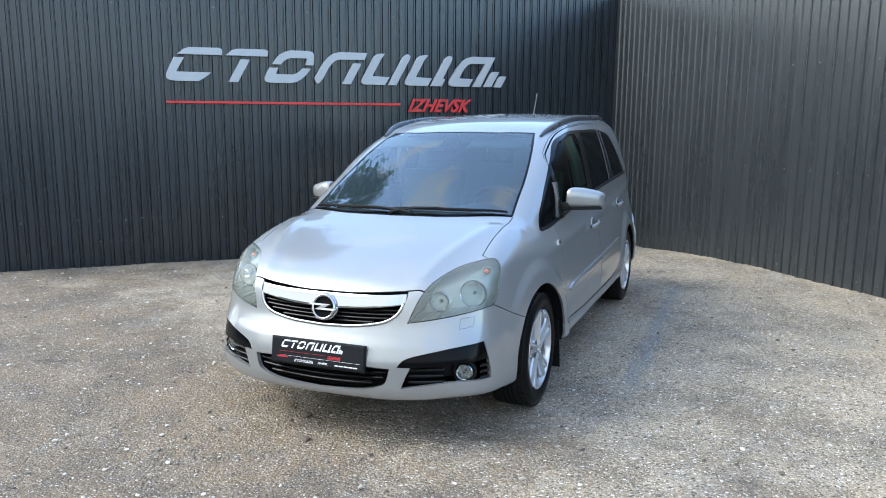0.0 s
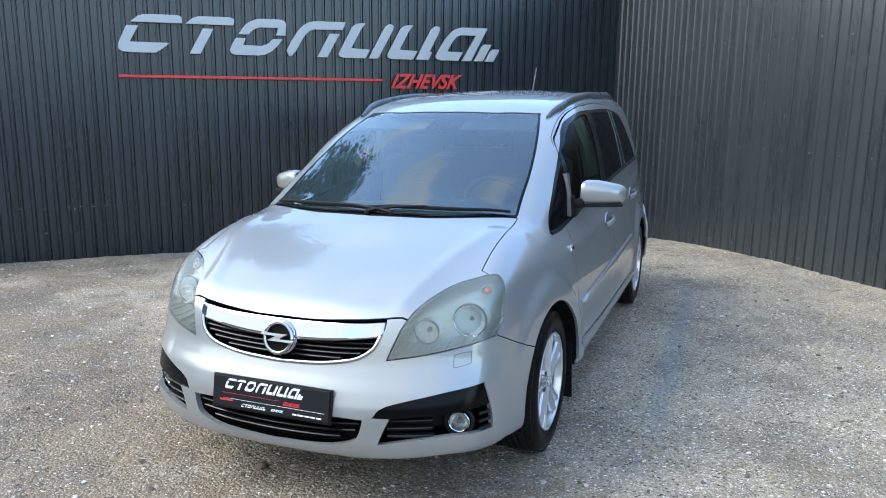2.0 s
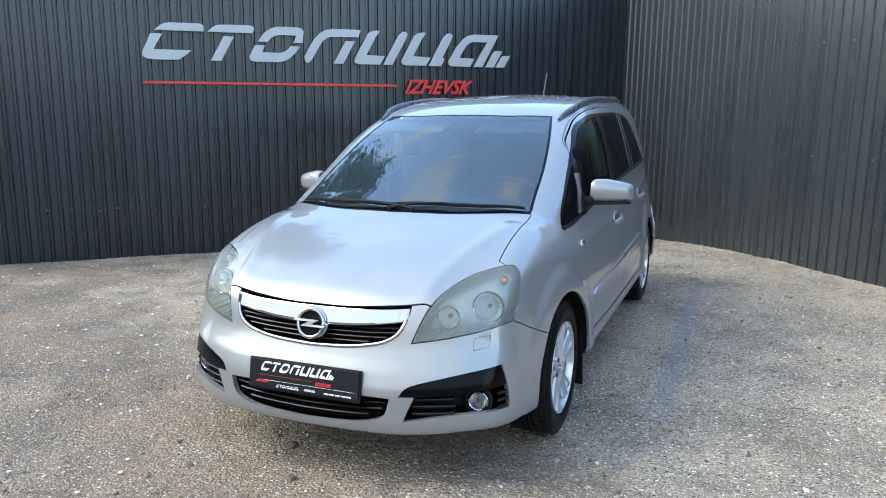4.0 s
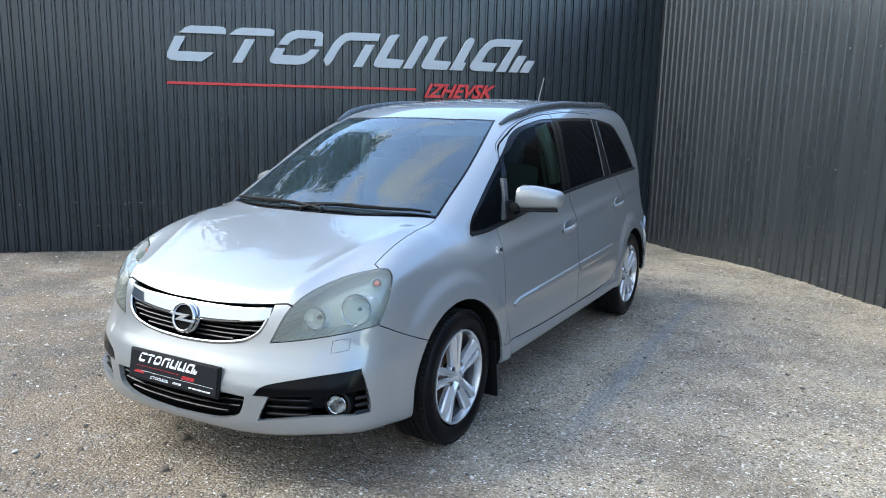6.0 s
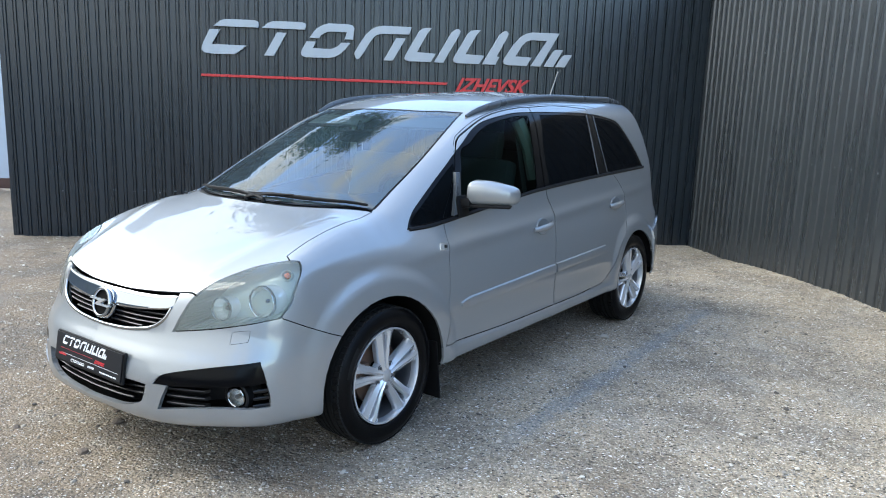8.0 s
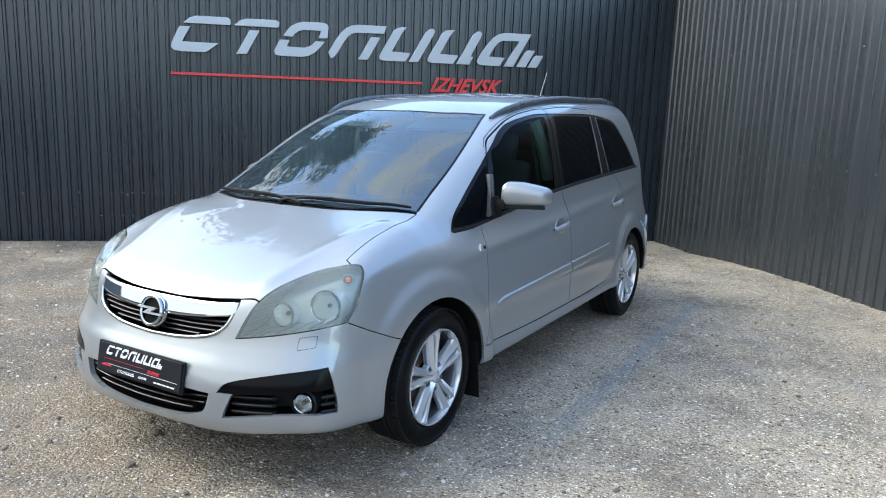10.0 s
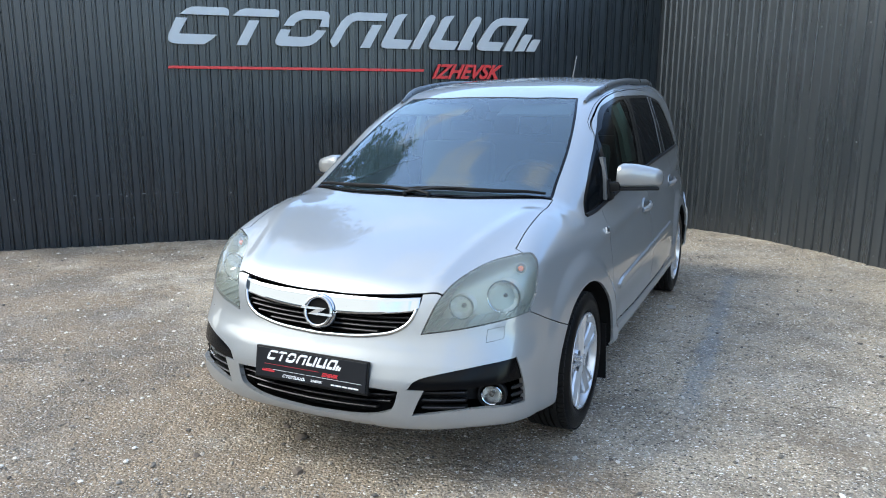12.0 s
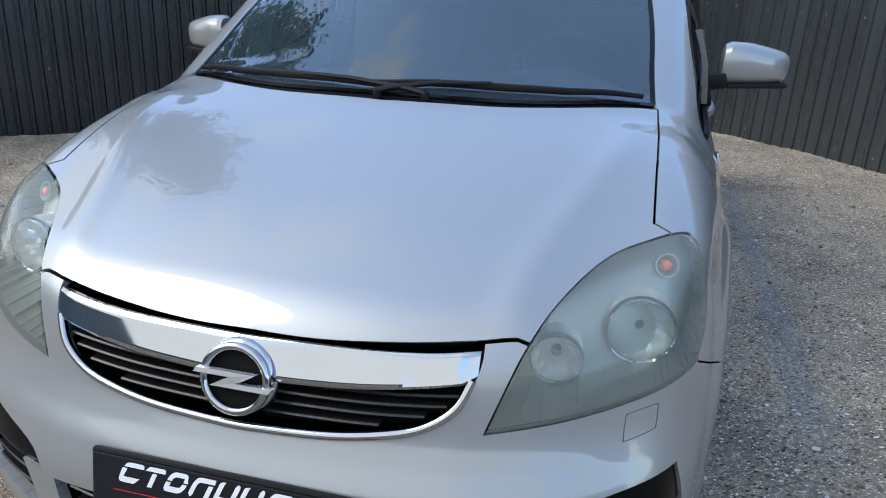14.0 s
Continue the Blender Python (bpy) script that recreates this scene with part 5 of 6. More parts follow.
    part("indicator_bowl", bm, LAMP_GREY, hl)
    bm = bmesh.new()
    revolve(bm, [(0.0, 0.014), (0.012, 0.010), (0.017, 0.0), (0.016, -0.018), (0.0, -0.02)], 20, 'x', m)
    part("indicator_bulb", bm, ORANGE, hl, "amber indicator bulb")


for s in (1, -1):
    build_headlight(s)


# ---- wheels ----
def build_wheel():
    w = new("wheel")
    R, RR = 0.318, 0.2215
    # section: (radius, y), outer face at y = 0
    side = [(RR - 0.004, -0.020), (RR + 0.003, -0.010), (RR + 0.008, -0.004), (RR + 0.011, -0.0045), (RR + 0.014, -0.001), (RR + 0.030, 0.003), (RR + 0.055, 0.004), (RR + 0.058, 0.0025), (RR + 0.074, -0.002), (R - 0.014, -0.009), (R - 0.005, -0.017)]
    bm = bmesh.new()
    revolve(bm, side + [(R - 0.012, -0.030), (R - 0.014, -0.10), (R - 0.012, -0.193), (RR + 0.05, -0.206), (RR, -0.185)], 96, 'y')
    bmesh.ops.recalc_face_normals(bm, faces=bm.faces)
    part("tyre", bm, RUBBER, w, "worn black tyre")
    # tread: ribs with grooves between, shoulder blocks at both edges
    bm = bmesh.new()
    for k, (ya, yb) in enumerate(((-0.046, -0.074), (-0.082, -0.101), (-0.109, -0.128), (-0.136, -0.164))):
        crown = lambda y: R - 0.004 * ((y + 0.105) / 0.08) ** 2
        revolve(bm, [(R - 0.013, ya), (crown(ya), ya - 0.001), (crown((ya + yb) / 2), (ya + yb) / 2), (crown(yb), yb + 0.001), (R - 0.013, yb)], 96, 'y')
    for k in range(72):
        for y in (-0.026, -0.184):
            box(bm, (0.0225, 0.030, 0.012), (0, y, 0), Matrix.Rotation(2 * math.pi * (k + 0.5 * (y < -0.1)) / 72, 4, 'Y') @ Matrix.Translation((0, 0, R - 0.0095)) @ pose(0, 0, 0, 0, 0, 6))
    bmesh.ops.recalc_face_normals(bm, faces=bm.faces)
    part("tread", bm, TREAD, w, "dusty worn tread blocks", smooth=False)
    # faint raised marks on the sidewall
    for a0, count in ((48, 5), (228, 6)):
        bm = bmesh.new()
        prism(bm, [(math.sin(radians(a)) * q, math.cos(radians(a)) * q) for q, run in ((RR + 0.054, range(0, 31, 3)), (RR + 0.034, range(30, -1, -3))) for a in (a0 + k for k in run)], lambda u, v, d: Vector((u, 0.0030 + 0.0012 - d, v)), 0.0, 0.003)
        part("sidewall_mark", bm, TREAD, w, smooth=False)
    bm = bmesh.new()
    revolve(bm, [(RR + 0.001, -0.006), (RR, -0.002), (RR - 0.004, -0.0005), (RR - 0.008, -0.003), (RR - 0.011, -0.012), (RR - 0.014, -0.026), (RR - 0.016, -0.040)], 72, 'y')
    revolve(bm, [(0.0, -0.012), (0.030, -0.012), (0.044, -0.016), (0.066, -0.021), (0.072, -0.034), (0.074, -0.05)], 40, 'y')
    part("rim", bm, ALLOY, w, "silver alloy rim")
    # five double spokes: two broad chamfered arms that part towards the rim
    spoke = bmesh.new()
    for sgn in (-1, 1):
        rings = []
        for r, off, wd, y in ((0.028, 0.0135, 0.0140, -0.012), (0.070, 0.0180, 0.0180, -0.015), (0.115, 0.0235, 0.0200, -0.014), (0.155, 0.0290, 0.0210, -0.011), (0.184, 0.0335, 0.0230, -0.009), (0.199, 0.0375, 0.0300, -0.009), (0.2125, 0.0390, 0.0335, -0.011)):
            rings.append([spoke.verts.new((sgn * (off + wd * a), y + b, r)) for a, b in ((1.0, -0.016), (0.82, -0.006), (-0.30, 0.007), (-0.82, 0.001), (-1.0, -0.010), (-1.0, -0.036), (1.0, -0.036))])
        for a, b in zip(rings, rings[1:]):
            for q in range(7):
                spoke.faces.new((a[q], a[(q + 1) % 7], b[(q + 1) % 7], b[q]))
        spoke.faces.new(rings[0])
        spoke.faces.new(rings[-1][::-1])
    # floor of the slit, sunk between the arms
    prism(spoke, [(-0.004, 0.03), (-0.008, 0.075), (0.008, 0.075), (0.004, 0.03)], lambda u, v, d: Vector((u, -0.020 - d, v)), 0.0, 0.015)
    bmesh.ops.recalc_face_normals(spoke, faces=spoke.faces)
    first = part("spoke", spoke, ALLOY, w, smooth=False)
    for k in range(5):
        ob = first if k == 0 else new("spoke", first.data)
        ob.parent = w
        ob.matrix_local = Matrix.Rotation(2 * math.pi * k / 5 + radians(4), 4, 'Y')
    barrel = bmesh.new()
    revolve(barrel, [(RR - 0.012, -0.030), (RR - 0.020, -0.045), (RR - 0.024, -0.12), (RR - 0.012, -0.18)], 64, 'y')
    part("barrel", barrel, BARREL, w, "shaded dusty inner barrel")
    bm = bmesh.new()
    revolve(bm, [(0.0, -0.003), (0.022, -0.004), (0.028, -0.008), (0.029, -0.016)], 28, 'y')
    part("centre_cap", bm, ALLOY, w)
    for k in range(5):
        a = 2 * math.pi * (k + 0.5) / 5 + radians(4)
        bm = bmesh.new()
        revolve(bm, [(0.015, -0.0135), (0.0155, -0.020), (0.012, -0.026), (0.0, -0.026)], 18, 'y', Matrix.Translation((0.053 * math.sin(a), 0, 0.053 * math.cos(a))))
        revolve(bm, [(0.0, -0.013), (0.007, -0.013), (0.008, -0.026)], 6, 'y', Matrix.Translation((0.053 * math.sin(a), 0, 0.053 * math.cos(a))))
        part("wheel_bolt", bm, BARREL, w, smooth=False)
    bm = bmesh.new()
    revolve(bm, [(0.06, -0.075), (0.14, -0.075), (0.14, -0.097), (0.06, -0.097)], 40, 'y', closed=True)
    box(bm, (0.09, 0.07, 0.11), (0.115, -0.085, 0.02), bevel=0.012)
    part("brake_disc", bm, RUST, w, "rusty brake disc with caliper")
    bm = bmesh.new()
    revolve(bm, [(0.0, -0.15), (0.20, -0.15), (0.20, -0.16)], 32, 'y')
    part("wheel_back", bm, UNDER, w)
    return w


wheel = build_wheel()
wheel.parent = CAR
wheel.matrix_local = Matrix.Translation((0.0, 0.843 * 1.022, HUB_Z))
tagged(wheel, "silver alloy wheel with dusty black tyre")
for x, s in ((-2.69, 1), (0.0, -1), (-2.69, -1)):
    w = copy_thing(wheel, Matrix.Translation((x, s * 0.843 * 1.022, HUB_Z)) @ pose(0, 0, 0, 0, -3 * x, 0 if s > 0 else 180))
    w.parent = CAR


# ---- wheel housings, mud flaps, floor ----
def build_liners():
    for (hx, hz), r in ((FRONT_HUB, ARCH_F), (REAR_HUB, ARCH_R)):
        for s in (1, -1):
            bm = bmesh.new()
            rows = []
            for k in range(25):
                a = math.radians(-14 + 208 * k / 24)
                c, d = math.cos(a), math.sin(a)
                yo = side_y(hx + (r + 0.002) * c, max(hz + (r + 0.002) * d, 0.26)) - 0.010
                rows.append([bm.verts.new(q) for q in ((hx + (r + 0.004) * c, s * yo, hz + (r + 0.004) * d), (hx + (r + 0.02) * c, s * 0.62, hz + (r + 0.02) * d), (hx + (r + 0.02) * c, s * 0.55, hz + (r + 0.02) * d), (hx, s * 0.54, hz))])
            for a, b in zip(rows, rows[1:]):
                for j in range(3):
                    bm.faces.new((a[j], a[j + 1], b[j + 1], b[j]))
            part("wheel_liner", bm, UNDER, CAR)
            if hx < -1:
                continue
            bm = bmesh.new()
            box(bm, (0.008, 0.19, 0.30), (hx - 0.375, s * 0.755, 0.245), pose(0, 0, 0, 0, 7), bevel=0.003)
            part("mud_flap", bm, BLACK, CAR, "black rubber mud flap", smooth=False)


build_liners()


def build_side_parts():
    for s in (1, -1):
        # mouldings on both doors
        for tag, xa, xb, za, zb in (("front_door", -0.505, -1.450, 0.548, 0.584), ("rear_door", -1.474, -2.19, 0.585, 0.606)):
            bm = bmesh.new()
            rows = []
            n = 22
            for k in range(n + 1):
                t = k / n
                x, z = xa + (xb - xa) * t, za + (zb - za) * t
                tip = (0.35 + 0.65 * float(step(0, 0.07, t))) if tag == "front_door" else 1.0
                tip *= 1.0 if tag == "front_door" else 0.4 + 0.6 * float(step(1.0, 0.95, t))
                h = 0.027 * tip
                y0 = side_y(x, z)
                ring = [(x, s * (side_y(x, z - h) - 0.004), z - h), (x, s * (side_y(x, z - h * 0.92) + 0.010), z - h * 0.92), (x, s * (y0 + 0.014), z), (x, s * (side_y(x, z + h * 0.8) + 0.012), z + h * 0.80), (x, s * (side_y(x, z + h) - 0.004), z + h)]
                rows.append([bm.verts.new(q) for q in ring])
            for a, b in zip(rows, rows[1:]):
                for j in range(4):
                    bm.faces.new((a[j], a[j + 1], b[j + 1], b[j]))
            bm.faces.new(rows[0])
            bm.faces.new(rows[-1][::-1])
            part("side_moulding", bm, PAINT, doors[(tag, s)])
        # door handles: a dished plate and a bow
        for tag, x, z in (("front_door", -1.355, 0.838), ("rear_door", -2.392, 0.878)):
            y0 = side_y(x, z)
            h = new("door_handle")
            h.parent = doors[(tag, s)]
            bm = bmesh.new()
            m = Matrix.Translation((x - 0.012, s * (y0 + 0.001), z)) @ pose(0, 0, 0, s * 6, 0, 0) @ Matrix.Diagonal((1.25, 1, 0.85, 1))
            revolve(bm, [(0.060, -s * 0.003), (0.058, s * 0.005), (0.051, s * 0.006), (0.043, s * 0.0015), (0.0, s * 0.0005)], 32, 'y', m)
            part("handle_cup", bm, PAINT, h)
            bm = bmesh.new()
            path = []
            for k in range(13):
                t = k / 12
                path.append((x + 0.10 - 0.20 * t, s * (y0 + 0.012 + 0.022 * math.sin(math.pi * t) ** 0.5), z - 0.008 + 0.018 * t))
            tube(bm, path, [0.011 + 0.004 * math.sin(math.pi * k / 12) for k in range(13)], 10, 1.25)
            part("handle_bow", bm, PAINT, h)
        # chrome-framed repeater badge on the wing
        bm = bmesh.new()
        yb = side_y(-0.415, 0.848)
        box(bm, (0.060, 0.008, 0.034), (-0.415, s * (yb + 0.002), 0.847), pose(0, 0, 0, s * 8, -6, 0), bevel=0.003)
        rep = part("side_repeater", bm, BADGE, CAR, "small chrome-framed side repeater", smooth=False)
        bm = bmesh.new()
        box(bm, (0.022, 0.006, 0.016), (-0.425, s * (yb + 0.006), 0.847), pose(0, 0, 0, s * 8, -6, 0), bevel=0.002)
        part("repeater_lens", bm, BLACK, rep, smooth=False)
        # roof rail with rising ends
        bm = bmesh.new()
        xs = np.linspace(-0.96, -2.95, 40)
        yy = [0.575 - 0.02 * step(-2.2, -3.0, x) - 0.03 * step(-1.2, -0.96, x) for x in xs]
        rz = [top_z(x, y) for x, y in zip(xs, yy)]
        lift = [0.004 + 0.013 * math.sin(math.pi * min(1, k / 6) / 2) * math.sin(math.pi * min(1, (39 - k) / 5) / 2) for k in range(40)]
        tube(bm, [(x, s * y, z + q) for x, y, z, q in zip(xs, yy, rz, lift)], [0.008 + 0.008 * math.sin(math.pi * min(1, (k + 0.5) / 5) / 2) * math.sin(math.pi * min(1, (39.5 - k) / 5) / 2) for k in range(40)], 10, 1.25)
        rail = part("roof_rail", bm, RAIL, CAR, "dark grey roof rail")
        for x in (-1.17, -1.9, -2.70):
            bm = bmesh.new()
            y = 0.575 - 0.02 * float(step(-2.2, -3.0, x)) - 0.03 * float(step(-1.2, -0.91, x))
            z = top_z(x, y)
            box(bm, (0.13, 0.022, 0.030), (x, s * y, z + 0.004), bevel=0.008)
            part("rail_foot", bm, RAIL, rail)
        # dark drip groove above the doors
        bm = bmesh.new()
        pts = [(-0.680, 1.279), (-0.741, 1.339), (-0.818, 1.380), (-0.987, 1.447), (-1.155, 1.490), (-1.393, 1.518), (-1.80, 1.534), (-2.19, 1.532), (-2.387, 1.520)]
        f = curve(*pts)
        g = np.linspace(-0.68, -2.387, 40)
        tube(bm, [(x, s * (side_y(x, float(f(x))) - 0.002), float(f(x))) for x in g], 0.0022, 6)
        part("drip_groove", bm, BLACK, CAR)
        # belt strip under the side glass
        bm = bmesh.new()
        f = curve((-0.209, 0.945), (-0.350, 0.946), (-0.485, 0.957), (-1.362, 1.047), (-2.21, 1.082), (-2.983, 1.100))
        g = np.linspace(-0.22, -2.975, 50)
        tube(bm, [(x, s * (side_y(x, float(f(x))) + 0.001), float(f(x))) for x in g], 0.010, 6)
        part("belt_strip", bm, BLACK, CAR, "black rubber window strip")
        # light seams round the rear side panes
        for pts in (((-2.166, 1.095), (-2.152, 1.321), (-2.180, 1.476)), ((-2.314, 1.100), (-2.272, 1.285), (-2.276, 1.466))):
            bm = bmesh.new()
            tube(bm, [(x, s * (side_y(x, z) - 0.001), z) for x, z in pts], 0.005, 6)
            part("pane_seam", bm, RAIL, CAR)


build_side_parts()


# ---- door mirrors ----
def build_mirror(s):
    d = new("door_mirror")
    d.parent = doors[("front_door", s)]
    bm = bmesh.new()
    # painted shell: rounded box, fuller in front, swept up and out
    prof = [(0.000, 0.30, 0.55), (0.008, 0.80, 0.90), (0.024, 0.97, 0.99), (0.08, 1.0, 1.0), (0.14, 0.98, 0.99), (0.180, 0.92, 0.94), (0.197, 0.76, 0.80), (0.206, 0.48, 0.55), (0.209, 0.2, 0.25)]
    rows = []
    for t, kd, kh in prof:
        y = 0.803 + t
        cx = -0.655 - 0.50 * t
        tall = 0.071 - 0.022 * (t / 0.2) - 0.008 * float(step(0.05, 0.0, t))
        cz = 1.026 + tall
        dpt, hgt = 0.066 * kd, tall * kh
        ring = []
        for k in range(20):
            a = 2 * math.pi * k / 20
            c, q = math.cos(a), math.sin(a)
            ring.append((cx + dpt * math.copysign(abs(c) ** 0.7, c) * (1.0 if c > 0 else 0.75), s * y, cz + hgt * math.copysign(abs(q) ** 0.62, q)))
        rows.append([bm.verts.new(q) for q in ring])
    for a, b in zip(rows, rows[1:]):
        for j in range(20):
            bm.faces.new((a[j], a[(j + 1) % 20], b[(j + 1) % 20], b[j]))
    bm.faces.new(rows[0])
    bm.faces.new(rows[-1][::-1])
    part("mirror_shell", bm, PAINT, d)
    bm = bmesh.new()
    box(bm, (0.112, 0.196, 0.016), (-0.700, s * 0.899, 1.026), pose(0, 0, 0, 0, 0, s * 26), bevel=0.007)
    part("mirror_base", bm, BLACK, d, "black lower mirror edge")
    bm = bmesh.new()
    box(bm, (0.012, 0.150, 0.066), (-0.752, s * 0.893, 1.084), pose(0, 0, 0, 0, 0, s * 27), bevel=0.004)
    part("mirror_glass", bm, MIRROR, d, "mirror glass", smooth=False)
    bm = bmesh.new()
    box(bm, (0.060, 0.085, 0.050), (-0.630, s * 0.790, 1.035), pose(0, 0, 0, s * 12, 0, 0), bevel=0.012)
    box(bm, (0.085, 0.018, 0.110), (-0.620, s * 0.778, 1.020), pose(0, 0, 0, s * 14, 0, 0), bevel=0.008)
    part("mirror_foot", bm, BLACK, d)
    bm = bmesh.new()
    prism(bm, [(-0.612, 0.99), (-0.548, 0.978), (-0.578, 1.09), (-0.612, 1.185), (-0.640, 1.185)], lambda u, v, q: Vector((u, s * (side_y(u, v) + 0.012 - q), v)), 0.0, 0.02)
    part("mirror_sail", bm, RAIL, d, smooth=False)


for s in (1, -1):
    build_mirror(s)


# ---- wipers and antenna ----
def on_screen(x, y, lift):
    return Vector((x, y, top_z(x, abs(y)) + lift))


def build_wipers():
    edge = curve((0.0, 0.060), (0.24, 0.046), (0.40, 0.008), (0.52, -0.055), (0.66, -0.145))
    for y0, y1, gap, ya in ((0.60, -0.10, 0.020, -0.02), (0.02, -0.60, 0.012, 0.10)):
        w = new("wiper")
        w.parent = CAR
        n = 16
        line = []
        for k in range(n + 1):
            y = y0 + (y1 - y0) * k / n
            line.append(on_screen(float(edge(abs(y))) - gap - 0.022 * math.sin(math.pi * k / n), y, 0.010))
        bm = bmesh.new()
        tube(bm, line, [0.004 + 0.0025 * math.sin(math.pi * k / n) for k in range(n + 1)], 8, 1.5)
        part("wiper_blade", bm, BLACK, w)
        bm = bmesh.new()
        mid = line[n // 2]
        a = on_screen(float(edge(abs(ya))) + 0.004, ya, 0.008)
        tube(bm, [a, a.lerp(mid, 0.12) + Vector((0, 0, 0.006)), a.lerp(mid, 0.5) + Vector((0.004, 0, 0.014)), mid + Vector((0, 0, 0.008))], [0.009, 0.008, 0.006, 0.005], 8)
        part("wiper_arm", bm, BLACK, w)
        bm = bmesh.new()
        revolve(bm, [(0.0, 0.006), (0.007, 0.006), (0.010, 0.002), (0.011, -0.02)], 16, 'x', Matrix.Translation(a) @ pose(0, 0, 0, 0, -75))
        part("wiper_cap", bm, BLACK, w)


build_wipers()
bm = bmesh.new()
zr = top_z(-3.08, 0.10)
tube(bm, [(-3.065, -0.10, zr - 0.006), (-3.075, -0.10, zr + 0.018), (-3.085, -0.10, zr + 0.028)], [0.024, 0.014, 0.007], 10)
tube(bm, [(-3.082, -0.10, zr + 0.02), (-3.217, -0.102, 1.813)], [0.0065, 0.0055], 6)
part("antenna", bm, RAIL, CAR, "thin grey roof antenna")


# ---- inside ----
def build_interior():
    bm = bmesh.new()
    box(bm, (3.4, 1.44, 0.02), (-1.65, 0, 0.33), bevel=0.005)
    part("cabin_floor", bm, UNDER, CAR, smooth=False)
    bm = bmesh.new()
    box(bm, (0.03, 1.40, 0.62), (0.02, 0, 0.66), bevel=0.005)
    part("bulkhead", bm, UNDER, CAR, smooth=False)
    # dashboard with a soft top that reaches under the windscreen
    bm = bmesh.new()
    rows = []
    for y in np.linspace(-0.66, 0.66, 25):
        hood = 0.05 * math.exp(-((y - 0.36) / 0.17) ** 2)
        xf = -0.02 - 0.30 * (y / 0.66) ** 2
        prof = [(xf, 0.90), (xf - 0.06, 0.985 - 0.06 * y * y), (-0.42, 1.015 - 0.08 * y * y + hood * 0.5), (-0.56, 1.02 - 0.10 * y * y + hood), (-0.63, 0.985 - 0.1 * y * y + hood * 0.6), (-0.61, 0.85), (-0.56, 0.60), (-0.3, 0.55)]
        rows.append([bm.verts.new((a, y, b)) for a, b in prof])
    for a, b in zip(rows, rows[1:]):
        for j in range(7):
            bm.faces.new((a[j], a[j + 1], b[j + 1], b[j]))
    bm.faces.new(rows[0])
    bm.faces.new(rows[-1][::-1])
    part("dashboard", bm, TRIM_GREY, CAR, "dark grey dashboard")
    wheel_ = new("steering_wheel")
    wheel_.parent = CAR
    m = Matrix.Translation((-0.72, 0.36, 0.985)) @ pose(0, 0, 0, 0, 28)
    bm = bmesh.new()
    revolve(bm, [(0.182 + 0.015 * math.cos(2 * math.pi * k / 10), 0.015 * math.sin(2 * math.pi * k / 10)) for k in range(10)], 48, 'x', m, closed=True)
    part("steering_rim", bm, TRIM_GREY, wheel_)
    bm = bmesh.new()
    box(bm, (0.05, 0.15, 0.12), (0.02, 0, -0.01), bevel=0.02)
    for a in (90, -90, 180):
        box(bm, (0.02, 0.035, 0.13), (0.015, 0, 0), Matrix.Rotation(radians(a), 4, 'X') @ Matrix.Translation((0, 0, 0.115)), bevel=0.006)
    bm.transform(m)
    part("steering_hub", bm, TRIM_GREY, wheel_)

    def seat(x, y, wide, name):
        q = new(name)
        q.parent = CAR
        bm = bmesh.new()
        box(bm, (0.50, wide, 0.16), (x + 0.02, y, 0.56), pose(0, 0, 0, 0, -6), bevel=0.05)
        part("seat_cushion", bm, SEAT, q)
        bm = bmesh.new()
        box(bm, (0.14, wide * 0.96, 0.62), (x - 0.28, y, 0.90), pose(0, 0, 0, 0, -12), bevel=0.05)
        part("backrest", bm, SEAT, q)
        for yy in ((y,) if wide < 0.7 else (y - 0.42, y + 0.42)):
            bm = bmesh.new()
            box(bm, (0.09, 0.26, 0.18), (x - 0.37, yy, 1.28), pose(0, 0, 0, 0, -8), bevel=0.035)
            for e in (-0.05, 0.05):
                tube(bm, [(x - 0.365, yy + e, 1.24), (x - 0.34, yy + e, 1.12)], 0.006, 6)
            part("headrest", bm, SEAT, q)

    seat(-1.05, 0.36, 0.50, "front_seat")
    seat(-1.05, -0.36, 0.50, "front_seat")
    seat(-1.95, 0.0, 1.30, "rear_bench")
    bm = bmesh.new()
    box(bm, (0.035, 0.24, 0.07), (-0.71, 0, 1.335), pose(0, 0, 0, 0, 12), bevel=0.014)
    tube(bm, [(-0.70, 0, 1.36), (-0.74, 0, top_z(-0.74, 0) - 0.012)], 0.009, 8)
    part("inside_mirror", bm, BLACK, CAR)
    for s in (1, -1):
        bm = bmesh.new()
        tube(bm, [(-1.47, s * 0.70, 1.10), (-1.44, s * 0.66, 1.28), (-1.40, s * 0.60, 1.44)], [0.045, 0.042, 0.038], 8, 1.0)
        post = part("pillar_lining", bm, TRIM_LIGHT, CAR, "pale pillar lining")
        bm = bmesh.new()
        box(bm, (0.048, 0.004, 0.62), (-1.43, s * 0.645, 1.08), pose(0, 0, 0, s * 10, 4), bevel=0.001)
        part("seat_belt", bm, SEAT, post, smooth=False)
        bm = bmesh.new()
        box(bm, (0.16, 0.40, 0.015), (-0.90, s * 0.30, 1.415), pose(0, 0, 0, 0, 20), bevel=0.005)
        part("sun_visor", bm, TRIM_LIGHT, CAR, smooth=False)
    # headlining just under the roof skin
    bm = bmesh.new()
    rows = []
    for x in np.linspace(-1.0, -3.0, 16):
        rows.append([bm.verts.new((x, y, top_z(x, abs(y)) - 0.035)) for y in np.linspace(-0.52, 0.52, 9)])
    for a, b in zip(rows, rows[1:]):
        for j in range(8):
            bm.faces.new((a[j], a[j + 1], b[j + 1], b[j]))
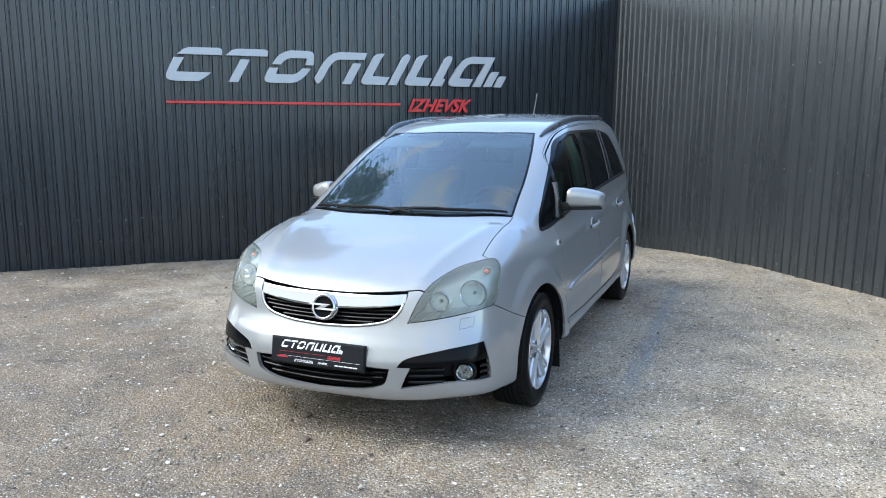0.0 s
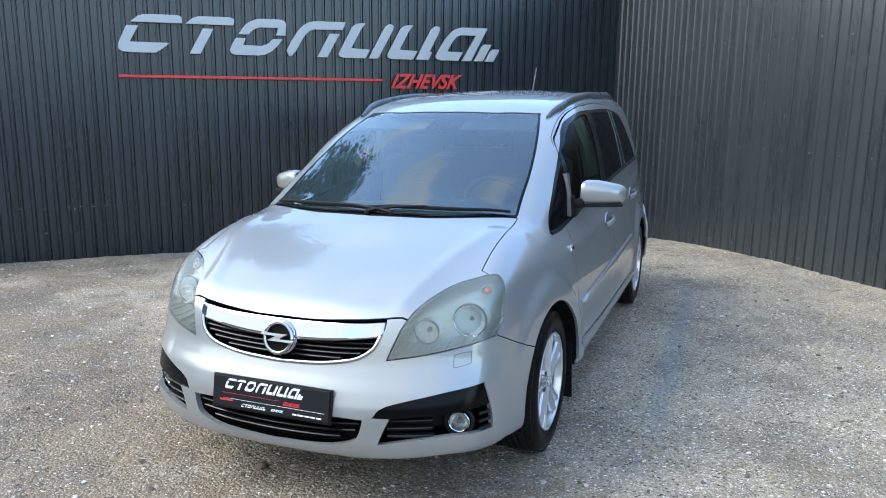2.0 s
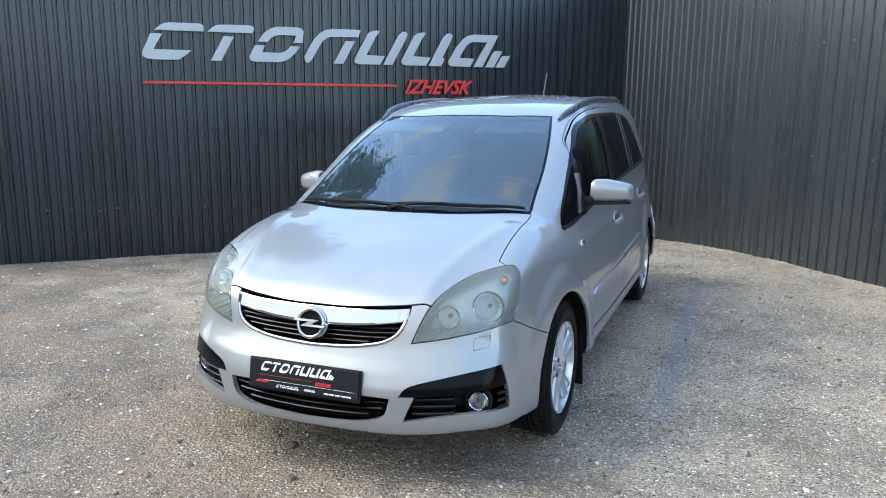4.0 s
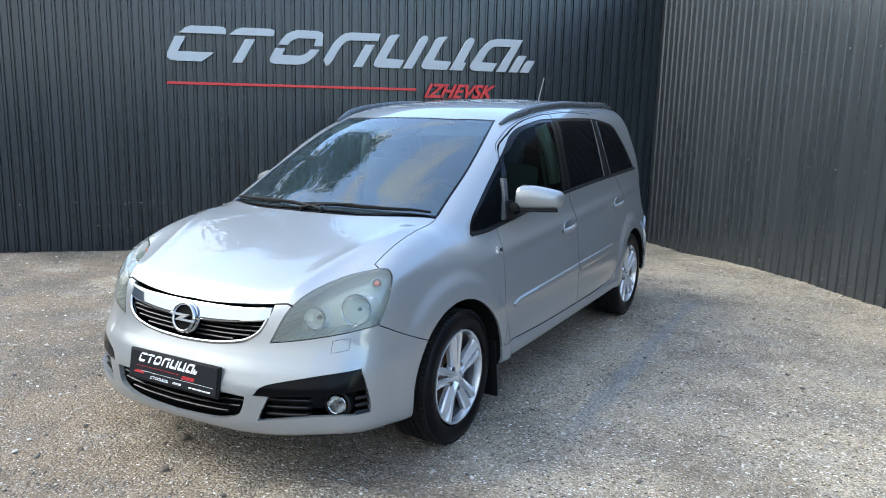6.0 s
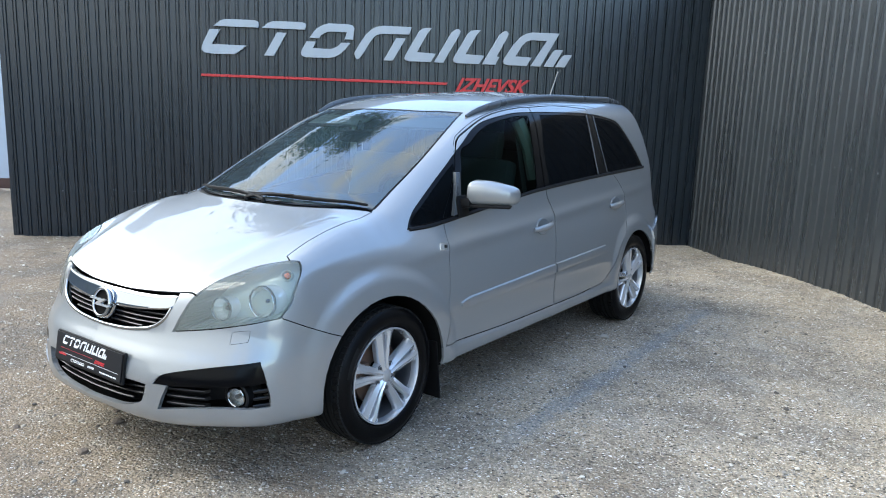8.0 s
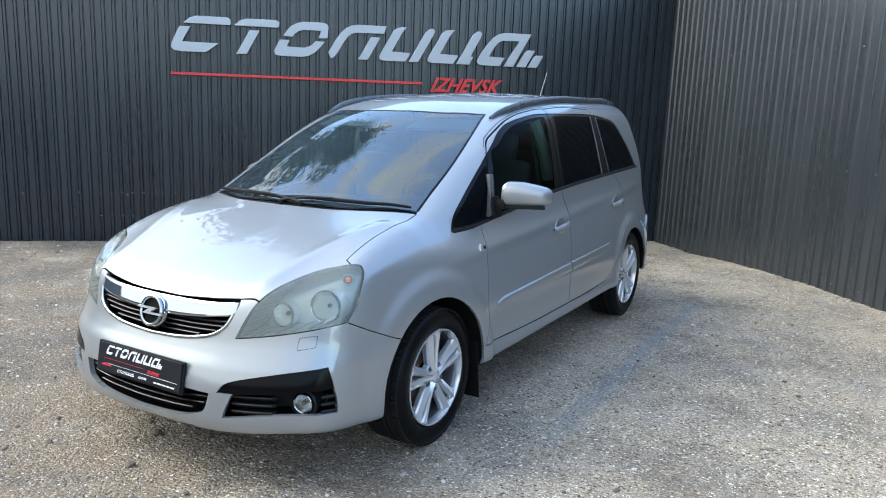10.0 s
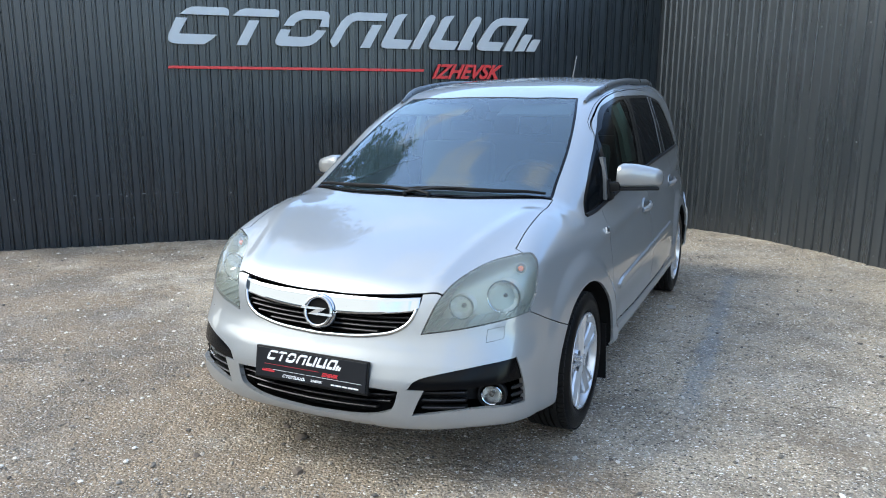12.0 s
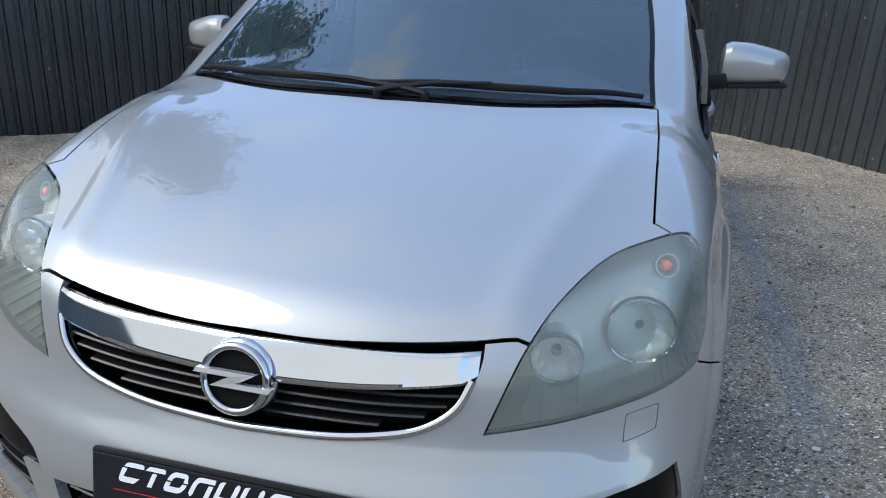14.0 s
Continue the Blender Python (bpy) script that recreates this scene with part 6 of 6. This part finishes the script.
    part("headlining", bm, TRIM_LIGHT, CAR)


build_interior()

# ---- loose stones ----


def scatter_stones():
    rng = np.random.RandomState(11)
    base = bmesh.new()
    bmesh.ops.create_icosphere(base, subdivisions=1, radius=1.0)
    bv = np.array([v.co[:] for v in base.verts])
    base.verts.ensure_lookup_table()
    bf = np.array([[v.index for v in f.verts] for f in base.faces])
    base.free()
    verts, faces, k = [], [], 0
    for i in range(22000):
        x, y = rng.uniform(-6, 5), 1.8 + 7.6 * rng.rand() ** 1.3
        p = Vector((x, y, 0)) - CORNER
        if p.dot(OUT) < 0.06 or p.dot(RIGHT_OUT) < 0.06:
            continue
        r = 0.0032 + 0.010 * rng.rand() ** 5
        if i < 70:
            r = rng.uniform(0.008, 0.015)
        q = bv * (1 + 0.35 * (rng.rand(len(bv), 1) - 0.5)) * (r * rng.uniform(0.8, 1.5), r * rng.uniform(0.7, 1.1), r * rng.uniform(0.4, 0.75))
        a = rng.uniform(0, 6.28)
        c, s = math.cos(a), math.sin(a)
        q = np.stack([q[:, 0] * c - q[:, 1] * s + x, q[:, 0] * s + q[:, 1] * c + y, q[:, 2] + float(ground_z(x, y)) + r * 0.35], -1)
        verts.append(q)
        faces.append(bf + k)
        k += len(bv)
    ob = link("gravel_stones", mesh_of("gravel_stones", np.concatenate(verts), np.concatenate(faces)), STONE)
    tagged(ob, "loose grey and pale stones on the gravel", "stones", kind="stuff")


scatter_stones()


def build_stone(x, y, r, squat, tone, label, seed):
    """A single fist-small broken stone with flat faces."""
    rng = np.random.RandomState(seed)
    bm = bmesh.new()
    bmesh.ops.create_icosphere(bm, subdivisions=2, radius=1.0)
    for _ in range(9):
        d = Vector(rng.normal(0, 1, 3)).normalized()
        for v in bm.verts:
            over = v.co.dot(d) - rng.uniform(0.62, 0.70)
            if over > 0:
                v.co -= d * over
    bmesh.ops.scale(bm, vec=(r * 1.3, r, r * squat), verts=bm.verts)
    ob = part("stone", bm, tone, None, smooth=False)
    ob.matrix_world = Matrix.Translation((x, y, float(ground_z(x, y)) + r * squat * 0.45)) @ pose(0, 0, 0, 0, 0, rng.uniform(0, 360))
    tagged(ob, label, "stone", "single stones on the gravel")


PALE_STONE = simple("pale_stone", (0.42, 0.39, 0.34), 0.85, grain=0.5, scale=120, vary=0.25)
BROWN_STONE = simple("brown_stone", (0.13, 0.10, 0.075), 0.9, grain=0.5, scale=120, vary=0.3)
for q, (x, y, r, squat, pale) in enumerate(((-0.71, 3.84, 0.026, 0.7, False), (-0.65, 3.54, 0.022, 0.8, False), (-1.12, 3.66, 0.018, 0.7, False), (-0.80, 3.95, 0.018, 0.6, False), (1.41, 6.03, 0.036, 0.45, True), (0.49, 3.71, 0.014, 0.7, True))):
    build_stone(x, y, r, squat, PALE_STONE if pale else BROWN_STONE, "flat pale broken stone lying on the gravel" if pale else "dusty dark brown broken stone lying on the gravel", 40 + q)


# ---- tree behind the walls, whose crown shows in the windscreen ----
def build_tree(at, height, spread, seed, leaves):
    rng = random.Random(seed)
    tree = new("tree")
    tree.location = at
    tagged(tree, "leafy broad-crowned tree standing behind the steel wall", "tree")
    bm = bmesh.new()
    tube(bm, [(0, 0, -0.1), (0.05, 0.03, height * 0.25), (-0.05, 0.08, height * 0.55), (0.05, 0.0, height * 0.95)], [0.24, 0.19, 0.13, 0.03], 12)
    tips = []
    for k in range(16):
        z = height * rng.uniform(0.60, 0.95)
        a = k * 2.4 + rng.uniform(-0.3, 0.3)
        ln = spread * rng.uniform(0.6, 1.0) * (1.15 - 1.2 * abs(z / height - 0.72))
        s = Vector((0, 0.04, z))
        e = s + Vector((math.cos(a) * ln, math.sin(a) * ln, ln * rng.uniform(-0.05, 0.45)))
        mid = s.lerp(e, 0.5) + Vector((0, 0, 0.12 * ln))
        tube(bm, [s, mid, e], [0.07, 0.045, 0.015], 7)
        tips += [s.lerp(e, t) + Vector((0, 0, 0.2 * ln * (1 - t))) for t in (0.45, 0.65, 0.8, 0.92, 1.0)]
    part("trunk", bm, BARK, tree)
    rs = np.random.RandomState(seed)
    n = leaves
    c = np.array([tips[i % len(tips)][:] for i in range(n)]) + rs.normal(0, 0.32, (n, 3)) * (1.1, 1.1, 0.7)
    d1 = rs.normal(0, 1, (n, 3))
    d1 /= np.linalg.norm(d1, axis=1, keepdims=True)
    d2 = np.cross(d1, rs.normal(0, 1, (n, 3)))
    d2 /= np.linalg.norm(d2, axis=1, keepdims=True)
    ln = rs.uniform(0.07, 0.14, (n, 1))
    v = np.stack([c - d1 * ln, c + d2 * ln * 0.45, c + d1 * ln, c - d2 * ln * 0.45], 1).reshape(-1, 3)
    f = np.arange(n * 4).reshape(n, 4)
    ob = link("crown", mesh_of("crown", v, f), LEAF, tree, "dense green foliage with gaps")
    ob["kind"] = "stuff"
    return tree


build_tree((-5.2, 12.2, 0), 9.4, 1.0, 5, 6500)
